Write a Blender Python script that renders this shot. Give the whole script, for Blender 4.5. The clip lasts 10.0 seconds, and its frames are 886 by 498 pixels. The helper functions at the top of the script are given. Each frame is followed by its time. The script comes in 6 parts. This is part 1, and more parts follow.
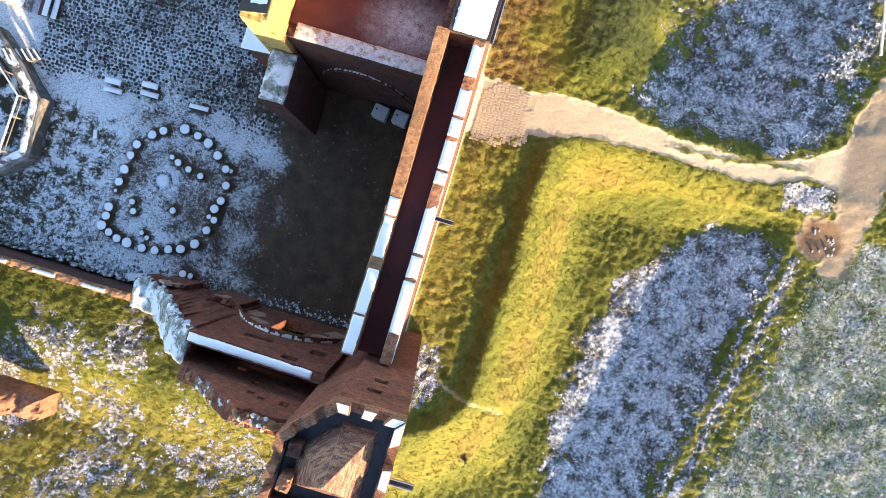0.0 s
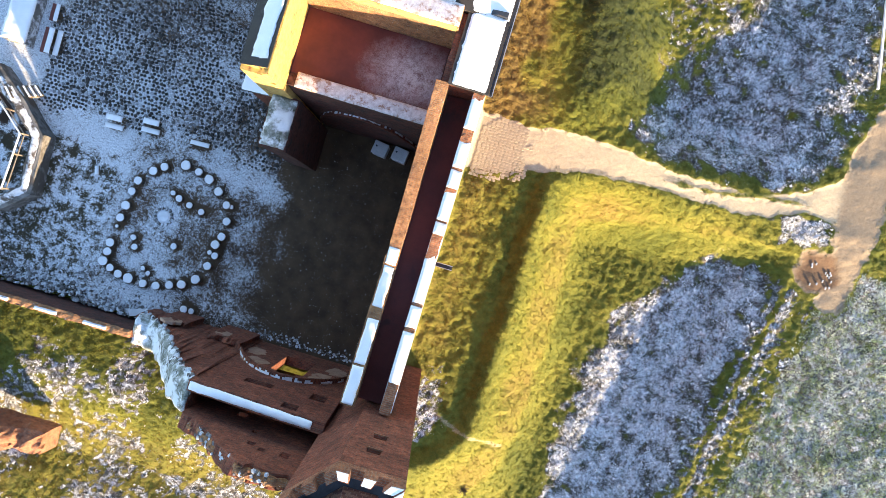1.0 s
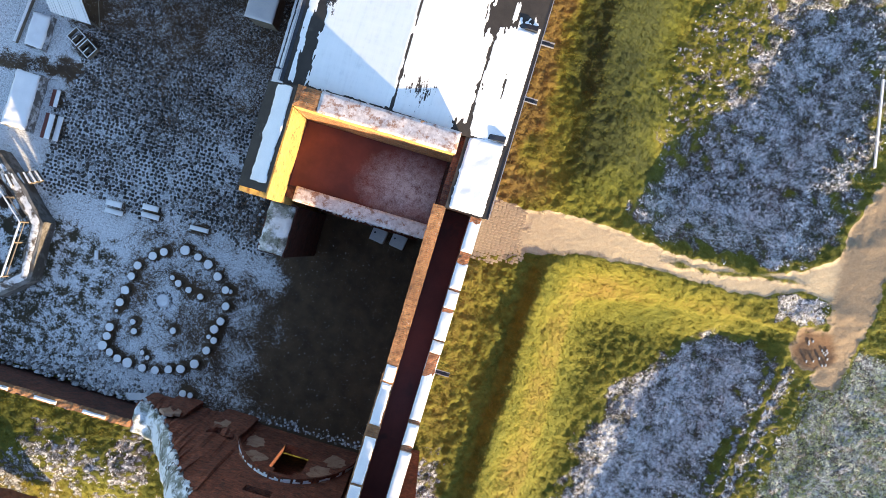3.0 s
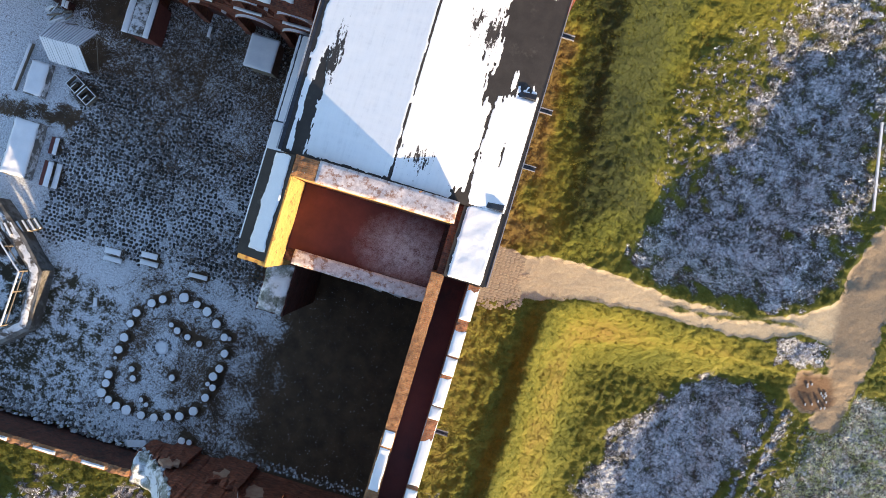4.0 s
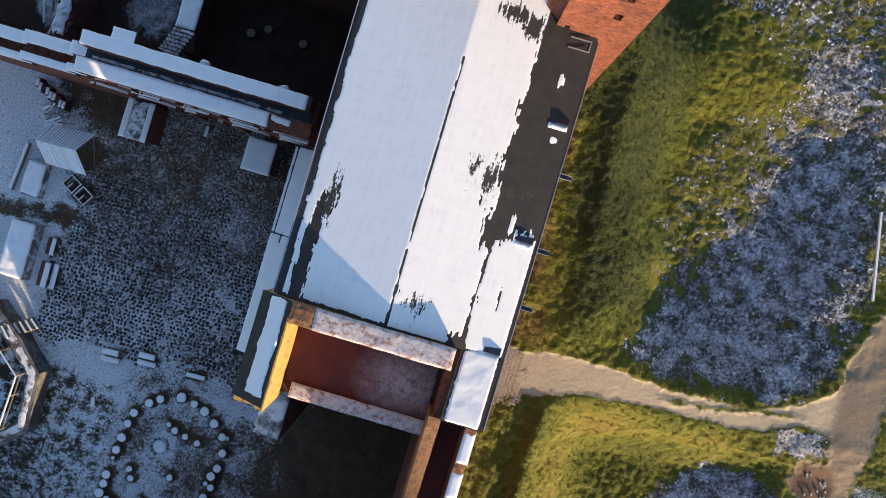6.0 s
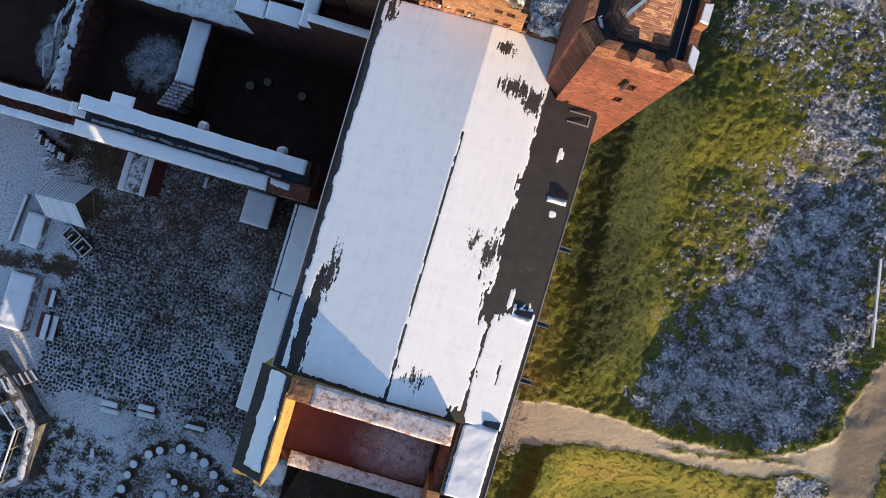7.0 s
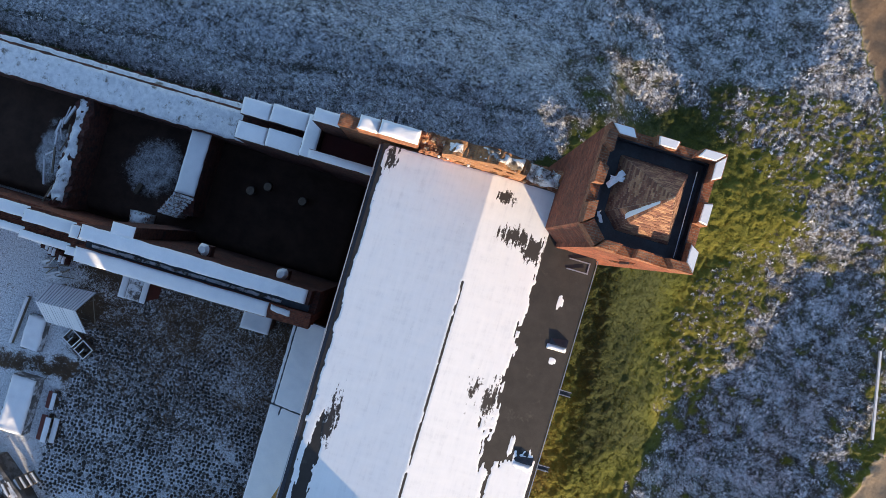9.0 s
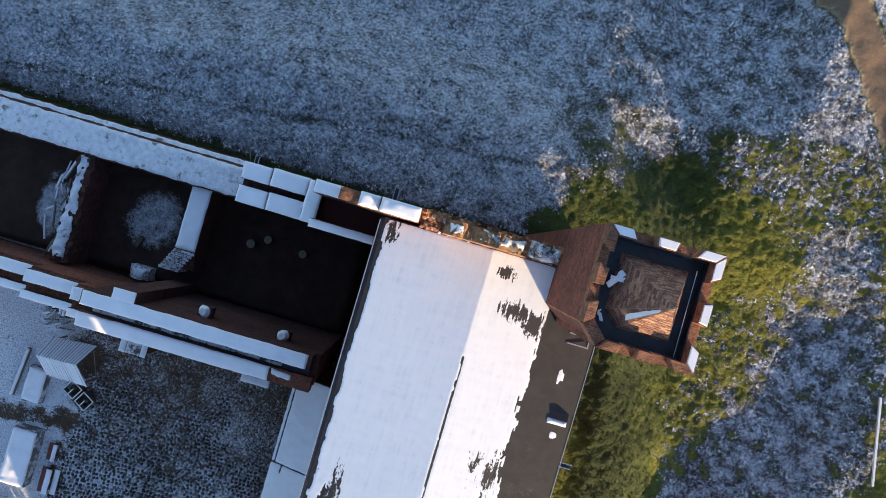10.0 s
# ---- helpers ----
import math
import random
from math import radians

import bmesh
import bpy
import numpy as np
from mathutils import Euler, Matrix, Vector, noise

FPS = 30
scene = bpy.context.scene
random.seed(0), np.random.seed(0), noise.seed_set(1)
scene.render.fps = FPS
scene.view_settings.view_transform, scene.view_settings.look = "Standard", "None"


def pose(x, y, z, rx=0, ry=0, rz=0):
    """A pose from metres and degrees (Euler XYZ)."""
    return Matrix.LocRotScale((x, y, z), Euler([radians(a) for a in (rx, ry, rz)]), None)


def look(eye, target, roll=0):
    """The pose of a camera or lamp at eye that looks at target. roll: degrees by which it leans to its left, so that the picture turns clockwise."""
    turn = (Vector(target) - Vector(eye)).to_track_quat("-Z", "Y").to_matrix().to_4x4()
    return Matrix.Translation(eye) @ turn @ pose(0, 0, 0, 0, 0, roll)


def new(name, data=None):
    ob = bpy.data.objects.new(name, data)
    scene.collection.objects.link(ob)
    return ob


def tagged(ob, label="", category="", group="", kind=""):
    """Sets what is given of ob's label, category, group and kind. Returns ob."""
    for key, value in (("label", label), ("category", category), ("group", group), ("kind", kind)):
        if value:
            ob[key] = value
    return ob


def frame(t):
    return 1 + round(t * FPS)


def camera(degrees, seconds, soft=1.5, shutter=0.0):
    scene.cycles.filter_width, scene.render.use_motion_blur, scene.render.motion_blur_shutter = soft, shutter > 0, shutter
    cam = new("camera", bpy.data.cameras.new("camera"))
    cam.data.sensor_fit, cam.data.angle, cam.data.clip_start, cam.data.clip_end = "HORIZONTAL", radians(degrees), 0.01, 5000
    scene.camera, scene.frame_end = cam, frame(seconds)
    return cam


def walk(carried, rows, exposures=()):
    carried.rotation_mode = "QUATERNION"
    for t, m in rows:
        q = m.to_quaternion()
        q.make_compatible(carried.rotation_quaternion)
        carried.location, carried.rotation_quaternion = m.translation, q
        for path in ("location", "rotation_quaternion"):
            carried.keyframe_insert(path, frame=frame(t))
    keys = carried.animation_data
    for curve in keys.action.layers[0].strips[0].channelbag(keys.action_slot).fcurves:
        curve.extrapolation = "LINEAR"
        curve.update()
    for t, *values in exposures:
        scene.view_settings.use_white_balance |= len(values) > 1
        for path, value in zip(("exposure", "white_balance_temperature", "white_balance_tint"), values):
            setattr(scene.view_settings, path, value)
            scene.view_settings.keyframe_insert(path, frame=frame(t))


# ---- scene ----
# the camera: a drone gliding north, looking straight down
cam = camera(68.0, 10.0, 0.8)
PATH = [
    (0.0, 0.0, -0.0, 47.3255, -0.041, -0.437, -0.018),
    (0.5, 0.0119, 1.2429, 47.4793, -0.068, -0.448, 0.019),
    (1.0, 0.0378, 2.5919, 47.6047, -0.076, -0.448, 0.048),
    (1.5, 0.0731, 4.0323, 47.6942, -0.079, -0.441, 0.072),
    (2.0, 0.1116, 5.5325, 47.7516, -0.082, -0.429, 0.097),
    (2.5, 0.1533, 7.0996, 47.7954, -0.09, -0.423, 0.117),
    (4.0, 0.2757, 12.1623, 47.8242, -0.133, -0.422, 0.104),
    (4.5, 0.3208, 13.9419, 47.792, -0.155, -0.406, 0.09),
    (5.0, 0.3652, 15.7494, 47.7496, -0.187, -0.386, 0.065),
    (5.5, 0.4119, 17.5472, 47.7193, -0.207, -0.385, 0.043),
    (7.0, 0.5019, 23.0509, 47.6796, -0.208, -0.376, -0.011),
    (7.5, 0.5126, 24.859, 47.6836, -0.19, -0.373, -0.036),
    (8.0, 0.5087, 26.6839, 47.6893, -0.167, -0.374, -0.055),
    (8.5, 0.5088, 28.4954, 47.6998, -0.158, -0.374, -0.084),
    (9.0, 0.5191, 30.315, 47.7182, -0.148, -0.368, -0.112),
    (9.5, 0.5185, 32.146, 47.7282, -0.139, -0.363, -0.133),
    (10.0, 0.5139, 34.0, 47.7493, -0.128, -0.358, -0.162),
]
EXPOSURES = [(0.0, 2.3, 7000, 15), (1.5, 2.25, 7100, 15), (2.5, 2.0, 7150, 15), (4.5, 1.42, 7100, 17), (5.5, 1.14, 6950, 17), (8.0, 0.98, 6700, 17), (10.0, 1.2, 6600, 17)]
walk(cam, [(t, pose(x, y, z, a, b, c)) for t, x, y, z, a, b, c in PATH], EXPOSURES)

# ---- low winter sun from the south-south-east, clear blue sky ----
SUN_AZ, SUN_EL = radians(153), radians(9.4)
world = bpy.data.worlds.new("sky")
scene.world = world
world.use_nodes = True
sky = world.node_tree.nodes.new("ShaderNodeTexSky")
sky.sky_type, sky.sun_disc, sky.sun_elevation, sky.sun_rotation = "NISHITA", False, SUN_EL, SUN_AZ
sky.air_density, sky.dust_density, sky.ozone_density = 1.0, 0.4, 2.3
bg = world.node_tree.nodes["Background"]
bg.inputs["Strength"].default_value = 0.15
world.node_tree.links.new(sky.outputs[0], bg.inputs["Color"])
sun = new("sun", bpy.data.lights.new("sun", "SUN"))
sun.data.energy, sun.data.angle, sun.data.color = 4.4, radians(0.5), (1.0, 0.79, 0.5)
sun.matrix_world = look((0, 0, 0), (-math.sin(SUN_AZ) * math.cos(SUN_EL), -math.cos(SUN_AZ) * math.cos(SUN_EL), -math.sin(SUN_EL)))

# ---- the castle stands turned on its ground: e runs to its east, n to its north ----
RB = pose(0, 0, 0, 0, 0, -16.5)
SB, CB = math.sin(radians(16.5)), math.cos(radians(16.5))


def xy(e, n):
    return e * CB + n * SB, -e * SB + n * CB


def smooth(a, b, v):
    v = min(1.0, max(0.0, (v - a) / (b - a)))
    return v * v * (3 - 2 * v)


def fbm(x, y, z=0.0, octaves=4):
    return noise.fractal(Vector((x, y, z)), 1.0, 2.0, octaves)


# ---- materials ----
def node(nt, kind, **values):
    n = nt.nodes.new(kind)
    for k, v in values.items():
        n.inputs[k.replace("_", " ")].default_value = v
    return n


def ramp(nt, fac, stops):
    r = nt.nodes.new("ShaderNodeValToRGB")
    el = r.color_ramp.elements
    while len(el) < len(stops):
        el.new(0.5)
    for e, (p, c) in zip(el, stops):
        e.position, e.color = p, (*c, 1)
    nt.links.new(fac, r.inputs[0])
    return r.outputs[0]


def mix(nt, fac, a, b, blend="MIX"):
    m = nt.nodes.new("ShaderNodeMix")
    m.data_type, m.blend_type = "RGBA", blend
    for sock, v in ((m.inputs["Factor"], fac), (m.inputs["A"], a), (m.inputs["B"], b)):
        if hasattr(v, "node"):
            nt.links.new(v, sock)
        else:
            sock.default_value = v if isinstance(v, (int, float)) else (*v, 1)
    return m.outputs["Result"]


def math_node(nt, op, a, b=0.0):
    m = nt.nodes.new("ShaderNodeMath")
    m.operation = op
    for sock, v in zip(m.inputs, (a, b)):
        if hasattr(v, "node"):
            nt.links.new(v, sock)
        else:
            sock.default_value = v
    return m.outputs[0]


def blank(name, rough=0.85, metal=0.0):
    m = bpy.data.materials.new(name)
    m.use_nodes = True
    nt = m.node_tree
    p = nt.nodes["Principled BSDF"]
    p.inputs["Roughness"].default_value, p.inputs["Metallic"].default_value = rough, metal
    tc = nt.nodes.new("ShaderNodeTexCoord")
    return m, nt, p, tc


def noise_tex(nt, vec, scale, detail=5.0, rough=0.6):
    t = node(nt, "ShaderNodeTexNoise", Scale=scale, Detail=detail, Roughness=rough)
    nt.links.new(vec, t.inputs["Vector"])
    return t.outputs["Fac"]


def bump(nt, p, height, strength, dist):
    b = node(nt, "ShaderNodeBump", Strength=strength, Distance=dist)
    nt.links.new(height, b.inputs["Height"])
    nt.links.new(b.outputs[0], p.inputs["Normal"])


def plain(name, c1, c2, scale=3.0, fine=40.0, rough=0.85, metal=0.0, relief=0.01, c3=None, cover=0.6):
    """Two colours mixed by coarse and fine noise, a third in patches."""
    m, nt, p, tc = blank(name, rough, metal)
    v = tc.outputs["Object"]
    a, b = noise_tex(nt, v, scale), noise_tex(nt, v, fine, 3.0)
    f = math_node(nt, "ADD", math_node(nt, "MULTIPLY", a, 0.65), math_node(nt, "MULTIPLY", b, 0.35))
    col = ramp(nt, f, [(0.38, c1), (0.62, c2)])
    if c3:
        k = noise_tex(nt, v, scale * 0.55, 6.0, 0.7)
        edge = ramp(nt, k, [(cover - 0.05, (0, 0, 0)), (cover + 0.05, (1, 1, 1))])
        col = mix(nt, edge, col, c3)
    nt.links.new(col, p.inputs["Base Color"])
    bump(nt, p, f, 0.6, relief)
    return m


def wall_vector(nt, tc):
    """Coordinates that lie in the plane of each wall face, in the thing's own frame."""
    sp, sn = nt.nodes.new("ShaderNodeSeparateXYZ"), nt.nodes.new("ShaderNodeSeparateXYZ")
    nt.links.new(tc.outputs["Object"], sp.inputs[0])
    nt.links.new(tc.outputs["Normal"], sn.inputs[0])
    ax, ay, az = (math_node(nt, "ABSOLUTE", sn.outputs[i]) for i in range(3))
    sideways = math_node(nt, "GREATER_THAN", ax, ay)
    flat = math_node(nt, "GREATER_THAN", az, 0.8)
    u = math_node(nt, "ADD", math_node(nt, "MULTIPLY", sp.outputs[1], sideways), math_node(nt, "MULTIPLY", sp.outputs[0], math_node(nt, "SUBTRACT", 1.0, sideways)))
    w = math_node(nt, "ADD", math_node(nt, "MULTIPLY", sp.outputs[1], flat), math_node(nt, "MULTIPLY", sp.outputs[2], math_node(nt, "SUBTRACT", 1.0, flat)))
    c = nt.nodes.new("ShaderNodeCombineXYZ")
    nt.links.new(u, c.inputs[0])
    nt.links.new(w, c.inputs[1])
    return c.outputs[0]


def brickwork(name, c1, c2, mortar, stain=(0.05, 0.03, 0.025), cover=0.62, frost=0.0):
    m, nt, p, tc = blank(name, 0.9)
    v = wall_vector(nt, tc)
    b = node(nt, "ShaderNodeTexBrick", Scale=1.0)
    b.offset = 0.5
    for k, val in (("Color1", (*c1, 1)), ("Color2", (*c2, 1)), ("Mortar", (*mortar, 1)), ("Mortar Size", 0.012), ("Bias", 0.0),
                   ("Brick Width", 0.29), ("Row Height", 0.1), ("Mortar Smooth", 0.3)):
        b.inputs[k].default_value = val
    nt.links.new(v, b.inputs["Vector"])
    o = tc.outputs["Object"]
    big = noise_tex(nt, o, 0.5, 7.0, 0.65)
    col = mix(nt, 1.0, b.outputs["Color"], ramp(nt, big, [(0.35, (0.6, 0.58, 0.56)), (0.65, (1, 1, 1))]), "MULTIPLY")
    col = mix(nt, 1.0, col, ramp(nt, noise_tex(nt, o, 3.6, 8.0, 0.8), [(0.34, (0.3, 0.28, 0.27)), (0.48, (0.9, 0.9, 0.9)), (0.66, (1.5, 1.5, 1.4))]), "MULTIPLY")
    bloom = noise_tex(nt, o, 2.3, 7.0, 0.75)
    col = mix(nt, ramp(nt, bloom, [(0.6, (0, 0, 0)), (0.72, (0.6, 0.6, 0.6))]), col, mortar)
    patch = noise_tex(nt, o, 1.3, 8.0, 0.7)
    col = mix(nt, ramp(nt, patch, [(cover - 0.06, (0, 0, 0)), (cover + 0.06, (1, 1, 1))]), col, stain)
    if frost:
        ff = noise_tex(nt, o, 5.0, 6.0, 0.75)
        col = mix(nt, ramp(nt, ff, [(frost - 0.04, (0, 0, 0)), (frost + 0.04, (1, 1, 1))]), col, (0.75, 0.78, 0.82))
    nt.links.new(col, p.inputs["Base Color"])
    h = math_node(nt, "SUBTRACT", math_node(nt, "MULTIPLY", noise_tex(nt, o, 18.0, 4.0), 0.6), b.outputs["Fac"])
    bump(nt, p, h, 0.9, 0.02)
    return m


BRICK = brickwork("red_brick", (0.33, 0.09, 0.045), (0.17, 0.04, 0.025), (0.21, 0.11, 0.075), (0.055, 0.026, 0.02), 0.64)
BRICK_ORANGE = brickwork("orange_brick", (0.4, 0.15, 0.07), (0.3, 0.1, 0.05), (0.3, 0.22, 0.16), (0.12, 0.07, 0.05), 0.66)
BRICK_TOP = brickwork("weathered_brick_top", (0.42, 0.2, 0.085), (0.33, 0.135, 0.06), (0.32, 0.22, 0.14), (0.15, 0.08, 0.05), 0.64, 0.67)
BRICK_FROST = brickwork("frosted_brick_top", (0.33, 0.14, 0.09), (0.26, 0.1, 0.07), (0.3, 0.26, 0.24), (0.12, 0.08, 0.06), 0.6, 0.47)
BRICK_DARK = brickwork("dark_red_brick", (0.15, 0.042, 0.03), (0.1, 0.03, 0.022), (0.1, 0.06, 0.05), (0.03, 0.02, 0.02), 0.58)
YELLOW = plain("ochre_limewash", (0.58, 0.4, 0.13), (0.45, 0.28, 0.08), 4.5, 30, 0.9, relief=0.02, c3=(0.24, 0.11, 0.05), cover=0.6)
SNOW = plain("snow", (0.8, 0.82, 0.86), (0.88, 0.89, 0.92), 1.2, 14, 0.7, relief=0.03)
SNOW_THIN = plain("thin_snow", (0.66, 0.68, 0.73), (0.8, 0.82, 0.86), 2.5, 30, 0.75, relief=0.015, c3=(0.45, 0.43, 0.42), cover=0.7)
FELT = plain("bitumen_felt", (0.022, 0.019, 0.018), (0.04, 0.034, 0.032), 1.5, 25, 0.75, relief=0.008, c3=(0.065, 0.056, 0.052), cover=0.66)
RED_FLOOR = plain("dark_red_screed", (0.075, 0.013, 0.012), (0.12, 0.022, 0.018), 0.8, 18, 0.75, relief=0.006, c3=(0.05, 0.012, 0.012), cover=0.6)
RIM_SNOW = plain("trodden_dirty_snow", (0.62, 0.64, 0.68), (0.82, 0.83, 0.86), 2.2, 20, 0.8, relief=0.03, c3=(0.1, 0.08, 0.065), cover=0.52)
FROSTED_COPING = plain("frosted_coping", (0.42, 0.36, 0.37), (0.7, 0.65, 0.67), 5.0, 60, 0.8, relief=0.015, c3=(0.3, 0.17, 0.13), cover=0.57)
METAL = plain("galvanised_steel", (0.42, 0.45, 0.5), (0.55, 0.57, 0.6), 3, 30, 0.4, 0.7, 0.003)
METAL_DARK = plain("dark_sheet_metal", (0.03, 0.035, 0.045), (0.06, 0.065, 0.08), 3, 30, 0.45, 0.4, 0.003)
WOOD = plain("weathered_timber", (0.16, 0.13, 0.1), (0.27, 0.22, 0.17), 3, 45, 0.85, relief=0.008)
WOOD_RED = plain("red_brown_timber", (0.14, 0.035, 0.028), (0.2, 0.055, 0.04), 3, 45, 0.7, relief=0.006)
STONE = plain("frosted_fieldstone", (0.12, 0.115, 0.115), (0.24, 0.23, 0.22), 2, 25, 0.9, relief=0.02, c3=(0.7, 0.73, 0.78), cover=0.55)
CONCRETE = plain("grey_render", (0.13, 0.125, 0.12), (0.24, 0.23, 0.22), 1.4, 25, 0.9, relief=0.012, c3=(0.09, 0.08, 0.07), cover=0.5)
PLASTER = plain("pinkish_plaster", (0.3, 0.17, 0.12), (0.42, 0.28, 0.21), 1.8, 20, 0.9, relief=0.02, c3=(0.2, 0.08, 0.05), cover=0.6)
MOSS = plain("mossy_frosted_masonry", (0.06, 0.066, 0.042), (0.34, 0.36, 0.34), 1.6, 11, 0.95, relief=0.1, c3=(0.72, 0.75, 0.79), cover=0.5)
WEEDY_SNOW = plain("weedy_snow", (0.58, 0.6, 0.64), (0.83, 0.84, 0.87), 3.0, 26, 0.8, relief=0.04, c3=(0.2, 0.18, 0.16), cover=0.62)


# ---- mesh helpers ----
def from_bm(name, bm, material, loc=Vector((0, 0, 0))):
    me = bpy.data.meshes.new(name)
    if loc.length:
        bmesh.ops.translate(bm, verts=bm.verts, vec=-loc)
    bm.normal_update()
    bm.to_mesh(me)
    bm.free()
    me.materials.append(material)
    return me


AT = {}


def thing(name, label, category, e, n, z=0.0, group="", turn=0.0):
    ob = new(name)
    ob.matrix_basis = RB @ pose(e, n, z, 0, 0, turn)
    AT[ob.name] = (e, n, z)
    return tagged(ob, label, category, group)


def part(name, bm, material, parent, label=""):
    """Links a bmesh, given in castle coordinates, as one mesh under a thing."""
    top = parent
    while top.parent:
        top = top.parent
    me = from_bm(name, bm, material, Vector(AT[top.name]))
    ob = new(name, me)
    ob.parent = parent
    return tagged(ob, label)


def piece(name, me, parent, m):
    ob = new(name, me)
    ob.parent = parent
    ob.matrix_basis = m
    return ob


def box(bm, e0, e1, n0, n1, z0, z1, bevel=0.0):
    """A box, or, with a bevel, one with worn edges."""
    made = bmesh.ops.create_cube(bm, size=1)["verts"]
    bmesh.ops.scale(bm, verts=made, vec=(e1 - e0, n1 - n0, z1 - z0))
    bmesh.ops.translate(bm, verts=made, vec=((e0 + e1) / 2, (n0 + n1) / 2, (z0 + z1) / 2))
    if bevel:
        edges = list({ed for v in made for ed in v.link_edges})
        bmesh.ops.bevel(bm, geom=edges, offset=bevel, segments=2, affect="EDGES", profile=0.5)
    return bm


def boxes(*rows, bevel=0.0):
    bm = bmesh.new()
    for r in rows:
        box(bm, *r, bevel=bevel)
    return bm


def rough(e0, e1, n0, n1, z0, top, step=0.3, wear=0.03, seed=0.0, side=0.02):
    """A block of old masonry: the top follows top(e, n), edges and faces are uneven."""
    bm = bmesh.new()
    f = top if callable(top) else (lambda e, n: top)
    ne, nn = max(1, round((e1 - e0) / step)), max(1, round((n1 - n0) / step))
    zs = [z0]
    low = min(f(e0 + (e1 - e0) * i / ne, (n0 + n1) / 2) for i in range(ne + 1))
    low = min([low] + [f((e0 + e1) / 2, n0 + (n1 - n0) * i / nn) for i in range(nn + 1)])
    nz = max(1, min(14, round((low - z0) / 0.9)))
    ring = [(i, 0) for i in range(ne)] + [(ne, j) for j in range(nn)] + [(i, nn) for i in range(ne, 0, -1)] + [(0, j) for j in range(nn, 0, -1)]

    def place(i, j):
        return e0 + (e1 - e0) * i / ne, n0 + (n1 - n0) * j / nn

    grid = {}
    for i in range(ne + 1):
        for j in range(nn + 1):
            e, n = place(i, j)
            rim = i in (0, ne) or j in (0, nn)
            z = f(e, n) + wear * fbm(e * 2.2 + seed, n * 2.2, 3.1) - (wear * 1.2 * random.random() if rim else 0)
            grid[i, j] = bm.verts.new((e + side * random.uniform(-1, 1) * rim, n + side * random.uniform(-1, 1) * rim, z))
    for i in range(ne):
        for j in range(nn):
            bm.faces.new((grid[i, j], grid[i + 1, j], grid[i + 1, j + 1], grid[i, j + 1]))
    above = [grid[k] for k in ring]
    for lv in range(nz - 1, -1, -1):
        below = []
        for k, v in zip(ring, [grid[k] for k in ring]):
            e, n = place(*k)
            z = z0 + (v.co.z - z0) * lv / nz
            d = side * fbm(e * 1.1 + seed, n * 1.1, z * 1.1)
            below.append(bm.verts.new((e + d, n + d, z)))
        for a in range(len(ring)):
            b = (a + 1) % len(ring)
            bm.faces.new((above[a], below[a], below[b], above[b]))
        above = below
    bm.faces.new(list(reversed(above)))
    bmesh.ops.recalc_face_normals(bm, faces=bm.faces)
    return bm


def islands(bm):
    """Splits loose pieces of a mesh into meshes of their own; crumbs stay with the largest."""
    bm.verts.ensure_lookup_table()
    left, groups = set(bm.faces), []
    while left:
        start = left.pop()
        todo, got = [start], [start]
        while todo:
            for ed in todo.pop().edges:
                for f in ed.link_faces:
                    if f in left:
                        left.remove(f)
                        todo.append(f)
                        got.append(f)
        groups.append(got)
    groups.sort(key=len, reverse=True)
    out = []
    for g in groups:
        if len(g) < 30 and out:
            continue
        b, known = bmesh.new(), {}
        for f in g:
            vs = []
            for v in f.verts:
                if v not in known:
                    known[v] = b.verts.new(v.co)
                vs.append(known[v])
            b.faces.new(vs).smooth = True
        out.append(b)
    bm.free()
    return out


def blanket(e0, e1, n0, n1, base, cover, step=0.12, thick=0.05, seed=0.0, bulge=0.02):
    """A lying sheet of snow over base(e, n), left out where cover(e, n) is below nought, feathered at its edge."""
    bm = bmesh.new()
    ne, nn = max(1, round((e1 - e0) / step)), max(1, round((n1 - n0) / step))
    f = base if callable(base) else (lambda e, n: base)
    keep = {}
    for i in range(ne):
        for j in range(nn):
            keep[i, j] = cover(e0 + (i + 0.5) * (e1 - e0) / ne, n0 + (j + 0.5) * (n1 - n0) / nn) > 0
    verts = {}

    def vert(i, j):
        if (i, j) not in verts:
            e, n = e0 + i * (e1 - e0) / ne, n0 + j * (n1 - n0) / nn
            full = all(keep.get((i - a, j - b), False) for a in (0, 1) for b in (0, 1))
            jit = 0.0 if full else step * 0.3
            h = thick + bulge * fbm(e * 1.3 + seed, n * 1.3) if full else 0.004
            verts[i, j] = bm.verts.new((e + random.uniform(-jit, jit), n + random.uniform(-jit, jit), f(e, n) + max(h, 0.004)))
        return verts[i, j]

    for (i, j), k in keep.items():
        if k:
            bm.faces.new((vert(i, j), vert(i + 1, j), vert(i + 1, j + 1), vert(i, j + 1))).smooth = True
    for _ in range(1):
        moved = {}
        for v in bm.verts:
            near = [ed.other_vert(v).co for ed in v.link_edges if ed.is_boundary]
            if len(near) == 2:
                moved[v] = v.co * 0.4 + (near[0] + near[1]) * 0.3
        for v, co in moved.items():
            v.co = co
    return bm


